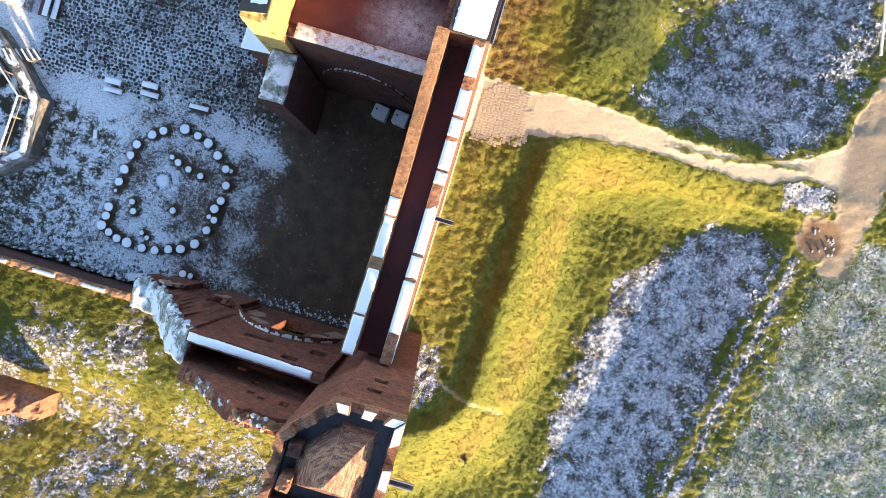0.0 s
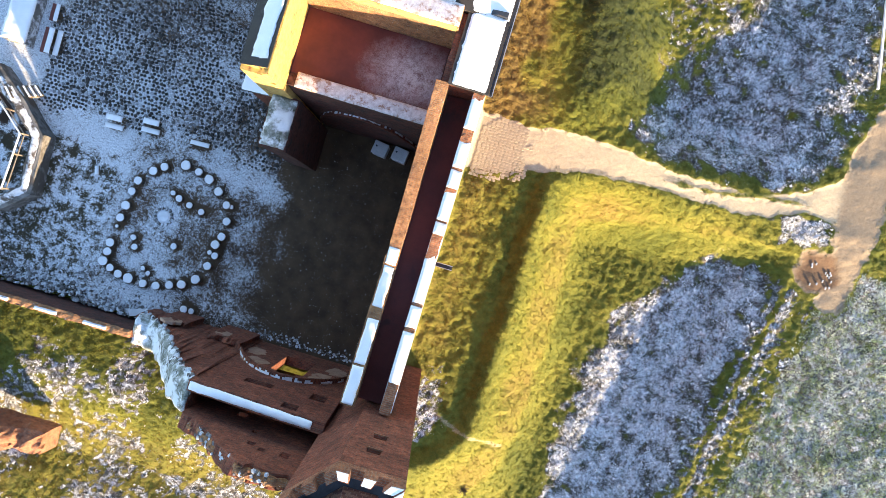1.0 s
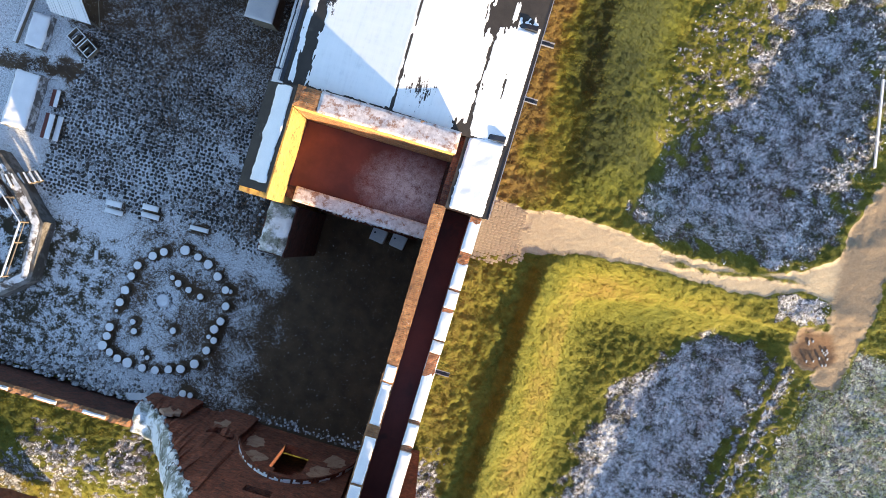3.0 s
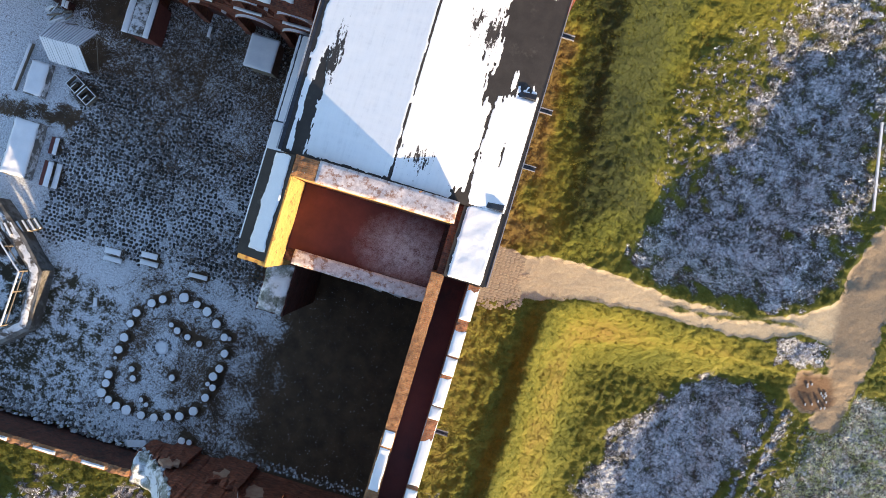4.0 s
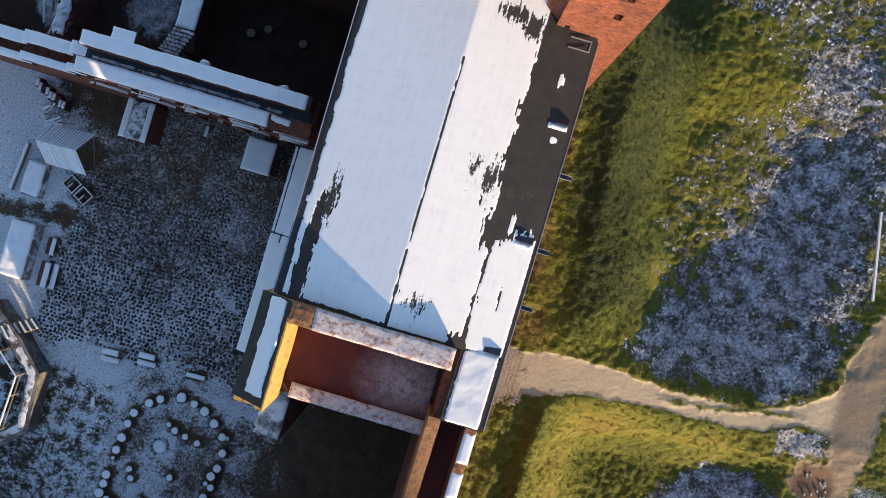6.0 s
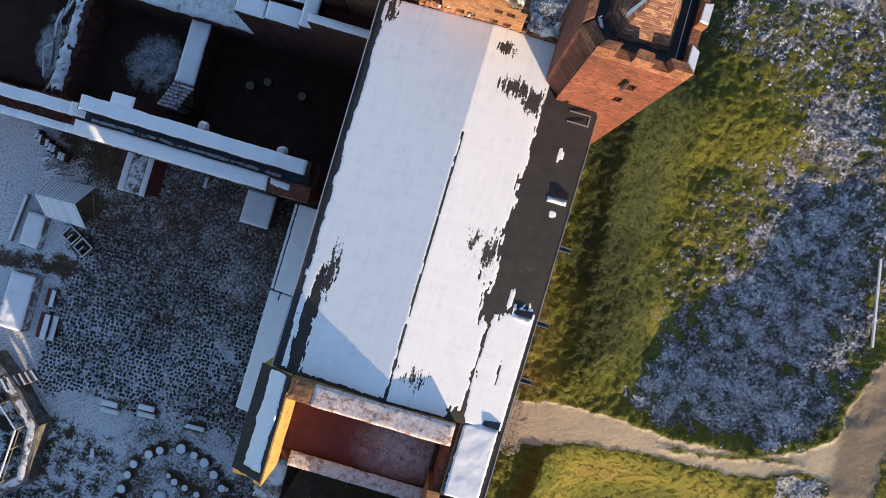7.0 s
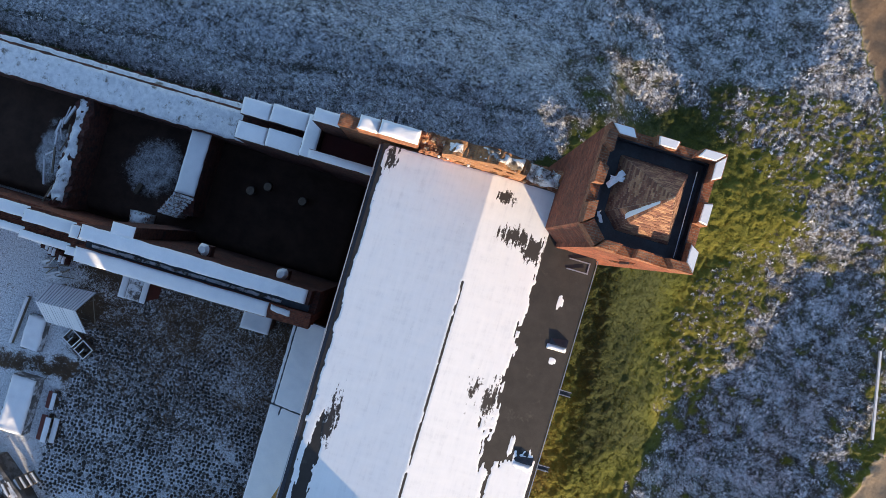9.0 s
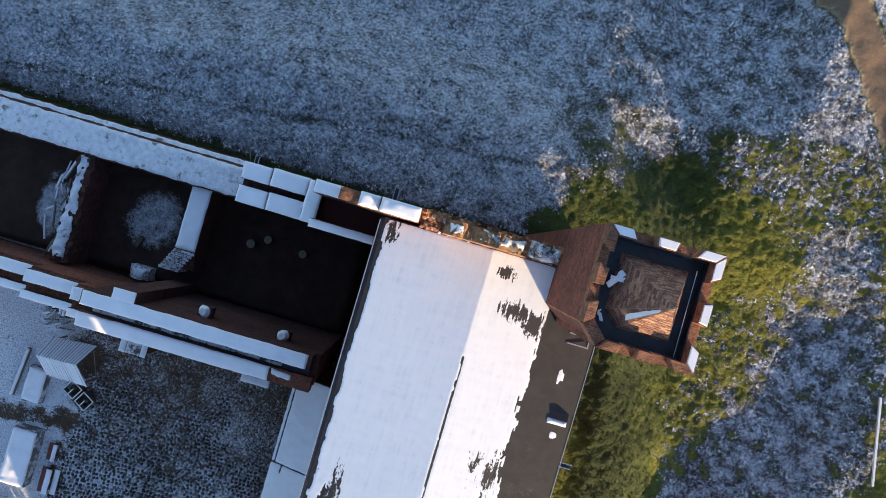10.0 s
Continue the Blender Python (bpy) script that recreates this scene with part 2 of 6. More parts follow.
def cap(e0, e1, n0, n1, z, thick=0.07, inset=0.03, seed=0.0, step=0.16):
    """Snow lying on the top of a wall, with soft uneven edges. z: a number or a function."""
    inset = inset * 0.6
    f = z if callable(z) else (lambda e, n: z)
    bm = bmesh.new()
    ne, nn = max(2, round((e1 - e0) / step)), max(2, round((n1 - n0) / step))
    grid = {}
    for i in range(ne + 1):
        for j in range(nn + 1):
            e, n = e0 + inset + (e1 - e0 - 2 * inset) * i / ne, n0 + inset + (n1 - n0 - 2 * inset) * j / nn
            rim = i in (0, ne) or j in (0, nn)
            w = inset * 0.9 * rim
            drift = 1.5 * fbm(e * 1.1 + seed * 3.7, n * 1.1, 6.0)
            e2, n2 = e + w * (drift + random.uniform(-0.3, 0.3)), n + w * (drift + random.uniform(-0.3, 0.3))
            h = thick * (0.75 + 0.5 * fbm(e * 1.7 + seed, n * 1.7)) * (0.45 if rim else 1.0)
            grid[i, j] = bm.verts.new((e2, n2, f(e2, n2) + h))
    for i in range(ne):
        for j in range(nn):
            bm.faces.new((grid[i, j], grid[i + 1, j], grid[i + 1, j + 1], grid[i, j + 1])).smooth = True
    ring = [(i, 0) for i in range(ne)] + [(ne, j) for j in range(nn)] + [(i, nn) for i in range(ne, 0, -1)] + [(0, j) for j in range(nn, 0, -1)]
    low = [bm.verts.new((grid[k].co.x, grid[k].co.y, f(grid[k].co.x, grid[k].co.y) - 0.01)) for k in ring]
    for a in range(len(ring)):
        b = (a + 1) % len(ring)
        bm.faces.new((grid[ring[a]], low[a], low[b], grid[ring[b]]))
    bmesh.ops.recalc_face_normals(bm, faces=bm.faces)
    return bm

# ---- ground ----
def road_off(e, n):
    """Distance from the middle of the cart track, and its half width, along its way from the gate."""
    mid = 11.1 + 1.3 * smooth(0, 9.5, e) + 0.15 * smooth(15, 20, e) + 2.6 * smooth(20.5, 30, e)
    half = 2.2 - 0.5 * smooth(0, 4, e) - 0.45 * smooth(4, 10, e) - 0.35 * smooth(10, 15, e) + 1.2 * smooth(25, 30, e)
    return abs(n - mid) if e > -0.4 else 99.0, half


def far_road(e, n):
    """Distance from the lane that crosses east of the castle."""
    mid = 30.4 + 2.0 * smooth(18, 26, n) - 0.3 * max(0.0, n - 26) - 0.45 * max(0.0, n - 50)
    return abs(e - mid) if n > 7.5 else math.hypot(e - 30.3, n - 7.5)


def height(e, n):
    inside = e < -0.5 and -8.4 < n < 34
    if inside:
        return 1.2 * smooth(24.3, 25.2, n) * (1 - smooth(-14.5, -13.5, e)) + 0.06 * fbm(e * 0.3, n * 0.3)
    de, dn, ds = max(0.0, e + 0.5), max(0.0, n - 34.0), max(0.0, -8.6 - n)
    d = math.hypot(de, max(dn, ds))
    ground = -0.75 - 0.35 * smooth(0.0, 3.0, de) + 0.75 * smooth(0, 3, dn) * (1 - smooth(2, 9, de))
    wave = 1.3 * fbm(e * 0.07, n * 0.07)
    mild = smooth(9, 18, n) * (1 - smooth(22, 28, n))
    back = smooth(3, 8, dn) * (1 - smooth(0.5, 5, de))
    fall = 4.3 * smooth(5.4 + 1.4 * mild + 1.6 * back + 0.6 * wave, 12.7 + 3.4 * mild + 2.6 * back + wave, d) * (1 - 0.35 * smooth(4, 12, ds) * (1 - smooth(0, 8, de)))
    brink = 24.0 + 0.21 * n if n < 10 else 23.6 + 0.3 * max(0.0, min(n, 34.0) - 18.0)
    rise = 1.6 * smooth(brink - 4.5, brink + 1.5, e) + 1.0 * smooth(34.5, 40.0, n) * smooth(6, 12, e)
    fall += 0.35 * smooth(brink - 14, brink - 6, e) + 0.3 * max(0.0, min(n, 60.0) - 48.0) * (1 - smooth(13, 17, e))
    h = ground - fall + rise
    # a low bank along the edge of the terrace
    h += 0.5 * math.exp(-((d - 6.0 - 0.5 * wave) / 0.8) ** 2) * smooth(1, 4, de) * (0.35 + 0.65 * (1 - smooth(10, 14, n)))
    h -= 0.25 * math.exp(-((d - 4.8 - 0.5 * wave) / 0.55) ** 2) * smooth(1, 3, de) * (1 - smooth(9, 12, n))
    off, half = road_off(e, n)
    way = -1.1 - 2.35 * smooth(2, 27, e)
    h += (way - h) * (1 - smooth(half - 0.2, half + (2.2 if e < 6 else 2.2 + 3.0 * smooth(6, 12, e)), off)) * (1 - smooth(30, 36, e))
    lane = -3.7 - 1.0 * smooth(14, 42, n)
    h += (lane - h) * (1 - smooth(1.6, 4.5, far_road(e, n))) * smooth(11, 14, n) * (1 - smooth(38, 46, n))
    h += 0.14 * fbm(e * 0.45, n * 0.45, 1.0) * min(1.0, d / 4) * (1 - 0.8 * (1 - smooth(half, half + 1.0, off))) + 0.9 * fbm(e * 0.02, n * 0.02, 2.0) * smooth(30, 80, d)
    return h


STUMPS = [(-22.65, 1.03, 0.28), (-22.86, 0.17, 0.26), (-23.0, -0.92, 0.3), (-23.13, -1.88, 0.28), (-23.32, -3.79, 0.3), (-23.33, -4.46, 0.28), (-23.44, -5.21, 0.32),
          (-22.81, -5.52, 0.26), (-22.14, -5.79, 0.28), (-21.36, -5.89, 0.34), (-20.26, -5.94, 0.28), (-19.32, -5.84, 0.28), (-18.41, -5.52, 0.28), (-17.58, -5.24, 0.3),
          (-16.72, -4.6, 0.32), (-16.18, -3.44, 0.28), (-15.88, -2.59, 0.24), (-16.07, -1.81, 0.3), (-15.81, -1.14, 0.28), (-15.77, 0.01, 0.28), (-16.1, 1.13, 0.28),
          (-16.92, 1.9, 0.3), (-17.82, 2.55, 0.32), (-18.67, 2.85, 0.26), (-19.69, 3.05, 0.34), (-21.12, 2.5, 0.28), (-21.81, 2.0, 0.28)]
SMALL_STUMPS = [(-23.23, -2.54, 0.12), (-20.6, -4.91, 0.16), (-20.15, -5.16, 0.16), (-16.34, -2.47, 0.16), (-20.05, 0.88, 0.18), (-19.48, 0.63, 0.24), (-18.69, 0.36, 0.22),
                (-17.74, 0.14, 0.22), (-18.93, -2.78, 0.22), (-21.88, -2.98, 0.2), (-21.61, -3.62, 0.22), (-16.92, -6.89, 0.26), (-16.41, -6.91, 0.2), (-15.76, 1.1, 0.16)]
# ground kept bare and dark under and round tables, benches and log seats, painting their contact shade: e, n, reach
# along e, reach along n
CONTACT_SHADE = [(e + 0.05, n + 0.05, r + 0.22, r + 0.22) for e, n, r in STUMPS + SMALL_STUMPS]
CONTACT_SHADE += [(-25.36, 4.52, 0.85, 0.62), (-22.78, 4.98, 0.85, 0.62), (-19.15, 4.75, 0.85, 0.35), (-31.35, 8.8, 0.8, 1.0), (-31.68, 10.85, 0.5, 0.75), (-31.0, 15.2, 1.1, 0.9), (-32.0, 17.9, 1.9, 1.6)]


# outlines on the plan: two frozen hollows east of the castle, and the sunny grass round the north tower
HOLLOW_SOUTH = [(17.8, 5.3), (21.4, 8.0), (23.5, 8.7), (25.1, 7.5), (25.7, 5.3), (25.2, 1.5), (24.1, -2.1), (22.8, -7.1), (21.6, -14.1), (20.0, -26.0), (14.6, -24.0), (12.6, -13.4), (12.3, -9.5), (12.8, -5.6), (13.6, -1.6), (14.9, 2.1)]
HOLLOW_NORTH = [(11.6, 14.9), (13.3, 20.0), (14.1, 22.2), (16.7, 28.0), (17.8, 32.4), (18.5, 37.2), (20.3, 38.6), (29.0, 40.0), (29.4, 28.2), (29.0, 23.0), (28.2, 18.9), (26.2, 16.0), (23.5, 14.7), (19.7, 14.3), (15.0, 13.9)]
TOWER_LAWN = [(1.0, 34.0), (3.6, 43.0), (8.6, 46.0), (10.3, 44.1), (16.0, 41.8), (18.3, 39.2), (15.8, 36.1), (11.8, 31.3), (9.5, 24.0), (1.0, 24.0)]


REACH = {id(o): (min(p[0] for p in o) - 4, max(p[0] for p in o) + 4, min(p[1] for p in o) - 4, max(p[1] for p in o) + 4) for o in (HOLLOW_SOUTH, HOLLOW_NORTH, TOWER_LAWN)}


def inside(outline, e, n):
    """Distance to an outline on the plan, more than nought within it; far off it is cut short."""
    lo_e, hi_e, lo_n, hi_n = REACH[id(outline)]
    if not (lo_e < e < hi_e and lo_n < n < hi_n):
        return -4.0
    best, within = 1e9, False
    for (a, b), (c, d) in zip(outline, outline[1:] + outline[:1]):
        de, dn = c - a, d - b
        k = max(0.0, min(1.0, ((e - a) * de + (n - b) * dn) / (de * de + dn * dn)))
        best = min(best, (e - a - k * de) ** 2 + (n - b - k * dn) ** 2)
        if (b > n) != (d > n) and e < a + de * (n - b) / dn:
            within = not within
    return math.sqrt(best) if within else -math.sqrt(best)


def cover(e, n, h):
    """Frost, dryness, bare earth and clay of the ground, each from 0 to 1; in the court the last darkens the soil, for
    shade in the rooms.
    """
    g = fbm(e * 0.22, n * 0.22, 5.0)
    f = fbm(e * 1.1, n * 1.1, 9.0)
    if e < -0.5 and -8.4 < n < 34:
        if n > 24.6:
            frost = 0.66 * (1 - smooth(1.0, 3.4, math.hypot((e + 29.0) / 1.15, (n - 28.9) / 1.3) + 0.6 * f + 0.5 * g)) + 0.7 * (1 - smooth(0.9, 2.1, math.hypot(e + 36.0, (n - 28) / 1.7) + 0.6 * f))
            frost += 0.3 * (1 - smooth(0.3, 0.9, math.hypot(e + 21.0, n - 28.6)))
            # full alpha: soil of the rooms painted darker for the shade of their walls
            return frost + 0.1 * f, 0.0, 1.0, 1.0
        east = smooth(-11.3 + 2.5 * g, -15.0 + 2.5 * g, e)
        patch = fbm(e * 0.9, n * 0.9, 21.0)
        frost = 0.65 + 0.3 * g + 0.22 * f
        ring = 1 - smooth(2.6, 3.9, math.hypot(e + 19.6, n + 1.3))
        frost -= ring * (0.2 - 0.35 * smooth(1.6, 0.6, math.hypot(e + 20.3, n + 0.9)))
        moss = smooth(-23.6, -25.0, e) * (1 - smooth(1.5, 3.2, n + g))
        frost += moss * (0.35 * patch - 0.1)
        frost += 0.14 * smooth(1.5, 3.0, n) * (1 - smooth(5.0, 7.5, n + 2 * g)) * smooth(-23.0, -25.0, e)
        frost = 0.1 + east * frost
        frost *= 1 - 0.36 * smooth(9, 16, n + 2 * g) * smooth(-33, -27, e)
        frost += smooth(-30.5, -33.5, e + 1.2 * g) * smooth(5, 8, n) * (0.36 + 0.4 * patch - 0.4 * smooth(20.3, 21.5, n) * smooth(-35.5, -33, e))
        frost -= 0.6 * (1 - smooth(0.35, 0.9, abs(n - 13.05 - 0.12 * (e + 33)) + 0.4 * f)) * (1 - smooth(-31.5, -30, e))
        frost -= 0.5 * smooth(19.2, 20.6, n + 0.8 * f) * smooth(-35.6, -34.2, e + f) * (1 - smooth(-28.5, -27, e))
        # frost thinned to dark earth round each thing, in place of contact shade
        for a, b, ra, rb in CONTACT_SHADE:
            if abs(e - a) < 2.5 and abs(n - b) < 2.5:
                frost -= 0.55 * (1 - smooth(0.6, 1.25, math.hypot((e - a) / ra, (n - b) / rb)))
        inner = 1 - smooth(3.6, 4.4, math.hypot(e + 34.3, n - 0.6))
        frost += inner * (0.5 + 0.9 * patch - frost)
        return min(1.0, frost), max(0.12, moss), 1.0, 0.8 * inner
    off, half = road_off(e, n)
    edge = off + 0.25 * f
    road = (1 - smooth(half - 0.35, half + 0.25, edge)) * (1 - smooth(31, 33, e))
    strip = (1 - smooth(0.0, 0.45, abs(n - 12.5 - 1.3 * smooth(16, 26, e)) + 0.25 * f)) * smooth(13, 16, e) * (1 - smooth(25, 27, e))
    road *= 1 - 0.62 * strip
    lane = 1 - smooth(0.9 + 0.6 * smooth(10, 14, n), 1.7 + 0.6 * smooth(10, 14, n), far_road(e, n) + 0.5 * f)
    earth = max(road, lane)
    lot = 1 - smooth(1.2, 2.3, math.hypot((e - 28.6) / 1.1, n - 9.2) + 0.4 * f)
    earth = max(earth, lot)
    path = 1 - smooth(0.12, 0.4, abs(n + 9.8 + 0.22 * (e - 3.5) + 0.3 * g) + 0.1 * f)
    earth = max(earth, 0.5 * path * smooth(1.5, 3, e) * (1 - smooth(8, 9.5, e)))
    worn = (1 - smooth(0.5, 2.6, abs(e - 3.4 - 0.05 * (n - 15)) + 1.0 * g + 0.5 * f)) * smooth(12.5, 14.5, n) * (1 - smooth(20, 25, n))
    clay = max(lot, 0.3 * worn, 0.55 * lane, 0.6 * (1 - smooth(1.0, 2.2, math.hypot(e + 2.0, (n - 36.4) / 0.8) + f)))
    clay = max(clay, 0.85 * lane * smooth(38, 46, n))
    earth = max(earth, 0.3 * worn, 0.6 * clay * (n > 30))
    wob = 1.5 * g + 1.1 * f
    speck, dots = fbm(e * 0.8, n * 0.8, 17.0), fbm(e * 2.6, n * 2.6, 27.0)
    # the hollow south of the track: a frozen hollow in all-day shade
    deep = inside(HOLLOW_SOUTH, e, n)
    frost = smooth(-1.5, 1.1, deep + 0.7 * wob) * (0.66 + 0.08 * smooth(0, 3, deep) + 0.3 * speck)
    # the hollow north of it, thinly frosted along its brow
    deep = inside(HOLLOW_NORTH, e, n)
    frost = max(frost, smooth(-2.0, 0.8, deep + 0.7 * wob) * (0.54 + 0.12 * smooth(0.8, 4.0, deep + wob) + 0.28 * speck + 0.1 * (1 - smooth(16.5, 19, n + g))))
    frost = max(frost, smooth(10.6, 12.6, e + 1.2 * wob) * smooth(19, 22, n) * (1 - smooth(28.2, 29.6, e)) * (0.42 + 0.15 * speck + 0.3 * dots))
    frost = max(frost, (0.64 + 0.25 * dots) * (1 - smooth(0.75, 1.35, math.hypot((e - 22.3) / 3.6, (n - 41.0) / 2.5) + 0.5 * f)))
    frost = max(frost, smooth(40.5, 44.0, n + 2.5 * g) * smooth(8.0, 10.5, e + 1.5 * f) * (0.5 + 0.2 * speck + 0.25 * dots))
    frost = max(frost, smooth(45.0, 48.0, n + 2.0 * g - 0.2 * max(0.0, e - 8)) * (0.66 + 0.22 * speck))
    frost = max(frost, smooth(38.8, 41.0, n + f) * smooth(-4.0, -2.0, e) * (1 - smooth(9.0, 11.0, e)) * (0.5 + 0.25 * speck + 0.1 * smooth(43, 46, n)))
    frost *= 1 - 0.88 * smooth(-0.6, 1.4, inside(TOWER_LAWN, e, n) + 0.7 * wob)
    # the grassy lane beside the field
    u = e - 25.25 - 0.2 * n
    beside = smooth(-2.2, -0.8, u + 0.5 * wob) * (1 - smooth(2.8, 3.6, u)) * (1 - smooth(6.5, 9.0, n + f))
    ruts = 0.34 * math.exp(-((u + 0.15 * g) / 0.18) ** 2) - 0.1 * math.exp(-((u - 0.6 + 0.2 * g) / 0.3) ** 2) + 0.14 * smooth(0.9, 1.2, u) + 0.1 * math.exp(-((u - 2.0) / 0.25) ** 2)
    if beside > 0:
        frost += beside * (max(frost * (1 - smooth(-1.2, -0.2, u)), 0.56 + 0.3 * dots + 0.15 * speck - ruts) - frost)
    track = 25.25 + 0.2 * n
    field = smooth(track + 2.2, track + 3.4, e + 1.0 * g) * (1 - smooth(9, 12, n)) * (0.62 + 0.14 * fbm(e * 0.9 + n * 0.9, (n - e) * 0.25, 4.0))
    lee = 0.72 - 0.3 * (1 - smooth(34.9, 36.0, n + 0.4 * f)) - 0.1 * (1 - smooth(0.1, 0.35, abs(n - 38.6 - 0.09 * (e + 25) + 0.3 * g)))
    frost = max(frost, field, smooth(34.4, 35.5, n) * (1 - smooth(-3.0, 1.5, e + 2.5 * g)) * (lee + 0.12 * speck) * (1 - clay))
    patch = (1 - smooth(0.9, 2.0, math.hypot((e - 26.4) / 1.9, n - 12.0) + f))
    frost = max(frost, 0.7 * patch)
    south = smooth(-8.9, -10.5, n) * smooth(2, -2, e)
    frost = max(frost, south * (0.62 + 0.4 * dots) * smooth(-0.5, 0.2, g + 0.5 * f + 0.3 * dots - 0.3 * (1 - smooth(-11.0, -13.5, n))) * 0.92, (0.6 + 0.35 * dots) * (1 - smooth(0.8, 1.9, math.hypot(e - 1.7, (n + 9.0) / 2.2) + 0.6 * f)))
    frost *= 1 - 0.9 * max(road, lane, lot)
    dry = 0.43 + 0.15 * g + 0.08 * f + 0.28 * smooth(-0.9, -2.6, h) * (1 - smooth(-3.6, -4.4, h)) * smooth(12, 9, n) - 0.3 * smooth(14, 20, n) - 0.1 * smooth(14, 18, n) * smooth(3.5, 5, e) * (1 - smooth(8, 10, e))
    dry += (0.25 + 0.8 * smooth(10, 15, n)) * (1 - smooth(1.0, 4.0, e + 1.5 * g)) * smooth(-9, -6, n) * (1 - smooth(28, 33, n)) + 0.34 * smooth(10.8, 13.0, e + g) * smooth(17, 22, n)
    dry += 0.35 * worn
    return max(0, min(0.78, frost)), max(0, min(1, dry)), max(0, min(1, earth)), max(0, min(1, clay))


def ground_material():
    m, nt, p, tc = blank("winter_ground", 0.95)
    v = tc.outputs["Object"]
    at = nt.nodes.new("ShaderNodeAttribute")
    at.attribute_name = "cover"
    sep = nt.nodes.new("ShaderNodeSeparateColor")
    nt.links.new(at.outputs["Color"], sep.inputs[0])
    frost, dry, earth = sep.outputs
    fine, mid, tiny = noise_tex(nt, v, 4.0, 7, 0.75), noise_tex(nt, v, 0.9, 6, 0.65), noise_tex(nt, v, 18, 4, 0.75)
    grass = ramp(nt, math_node(nt, "ADD", math_node(nt, "MULTIPLY", dry, 0.6), math_node(nt, "MULTIPLY", fine, 0.42)),
                 [(0.22, (0.03, 0.042, 0.006)), (0.4, (0.083, 0.096, 0.007)), (0.56, (0.17, 0.162, 0.018)), (0.75, (0.19, 0.128, 0.027)), (0.9, (0.12, 0.072, 0.024))])
    soil = ramp(nt, math_node(nt, "ADD", math_node(nt, "MULTIPLY", fine, 0.5), math_node(nt, "MULTIPLY", tiny, 0.5)),
                [(0.35, (0.34, 0.27, 0.18)), (0.65, (0.52, 0.44, 0.32))])
    grain = math_node(nt, "ADD", math_node(nt, "MULTIPLY", fine, 0.55), math_node(nt, "MULTIPLY", tiny, 0.45))
    soil = mix(nt, at.outputs["Alpha"], soil, ramp(nt, grain, [(0.35, (0.1, 0.055, 0.03)), (0.65, (0.2, 0.12, 0.07))]))
    col = mix(nt, ramp(nt, math_node(nt, "ADD", earth, math_node(nt, "MULTIPLY", math_node(nt, "SUBTRACT", tiny, 0.5), 0.5)), [(0.4, (0, 0, 0)), (0.6, (1, 1, 1))]), grass, soil)
    k = math_node(nt, "ADD", math_node(nt, "SUBTRACT", frost, 0.55), math_node(nt, "MULTIPLY", math_node(nt, "SUBTRACT", grain, 0.5), 2.3))
    heath = ramp(nt, mid, [(0.35, (0.03, 0.038, 0.017)), (0.5, (0.055, 0.05, 0.04)), (0.65, (0.09, 0.07, 0.062))])
    col = mix(nt, ramp(nt, frost, [(0.44, (0, 0, 0)), (0.54, (1, 1, 1))]), col, heath)
    col = mix(nt, ramp(nt, k, [(-0.0, (0, 0, 0)), (0.35, (1, 1, 1))]), col, mix(nt, fine, (0.55, 0.6, 0.68), (0.74, 0.77, 0.83)))
    nt.links.new(col, p.inputs["Base Color"])
    relief = math_node(nt, "ADD", noise_tex(nt, v, 2.3, 4, 0.6), math_node(nt, "MULTIPLY", grain, 0.5))
    bump(nt, p, math_node(nt, "MULTIPLY", relief, math_node(nt, "SUBTRACT", 1.0, math_node(nt, "MULTIPLY", earth, 0.8))), 1.0, 0.24)
    return m


def court_material():
    m, nt, p, tc = blank("court_earth", 0.95)
    v = tc.outputs["Object"]
    at = nt.nodes.new("ShaderNodeAttribute")
    at.attribute_name = "cover"
    sep = nt.nodes.new("ShaderNodeSeparateColor")
    nt.links.new(at.outputs["Color"], sep.inputs[0])
    fine, mid, tiny = noise_tex(nt, v, 4.5, 8, 0.85), noise_tex(nt, v, 0.8, 6, 0.65), noise_tex(nt, v, 26, 3, 0.75)
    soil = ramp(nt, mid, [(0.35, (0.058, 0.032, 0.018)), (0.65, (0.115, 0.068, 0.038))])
    # alpha darkens the soil; in the rooms this colour carries the walls' shade
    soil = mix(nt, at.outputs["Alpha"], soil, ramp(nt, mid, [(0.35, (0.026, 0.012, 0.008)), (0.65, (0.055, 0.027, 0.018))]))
    grain = math_node(nt, "ADD", math_node(nt, "MULTIPLY", fine, 0.6), math_node(nt, "MULTIPLY", tiny, 0.4))
    gain = math_node(nt, "SUBTRACT", 4.6, math_node(nt, "MULTIPLY", at.outputs["Alpha"], 3.5))
    k = math_node(nt, "ADD", math_node(nt, "SUBTRACT", sep.outputs[0], 0.55), math_node(nt, "MULTIPLY", math_node(nt, "SUBTRACT", grain, 0.5), gain))
    tuft = math_node(nt, "MULTIPLY", math_node(nt, "SUBTRACT", noise_tex(nt, v, 1.5, 9, 0.8), 0.5), math_node(nt, "MULTIPLY", sep.outputs[1], 5.0))
    k = math_node(nt, "ADD", k, tuft)
    soil = mix(nt, math_node(nt, "MULTIPLY", sep.outputs[1], 0.6), soil, (0.03, 0.034, 0.016))
    col = mix(nt, ramp(nt, k, [(0.0, (0, 0, 0)), (0.22, (1, 1, 1))]), soil, ramp(nt, noise_tex(nt, v, 10.0, 6, 0.75), [(0.36, (0.3, 0.31, 0.34)), (0.48, (0.63, 0.66, 0.71)), (0.6, (0.86, 0.88, 0.91))]))
    nt.links.new(col, p.inputs["Base Color"])
    bump(nt, p, grain, 1.0, 0.06)
    return m


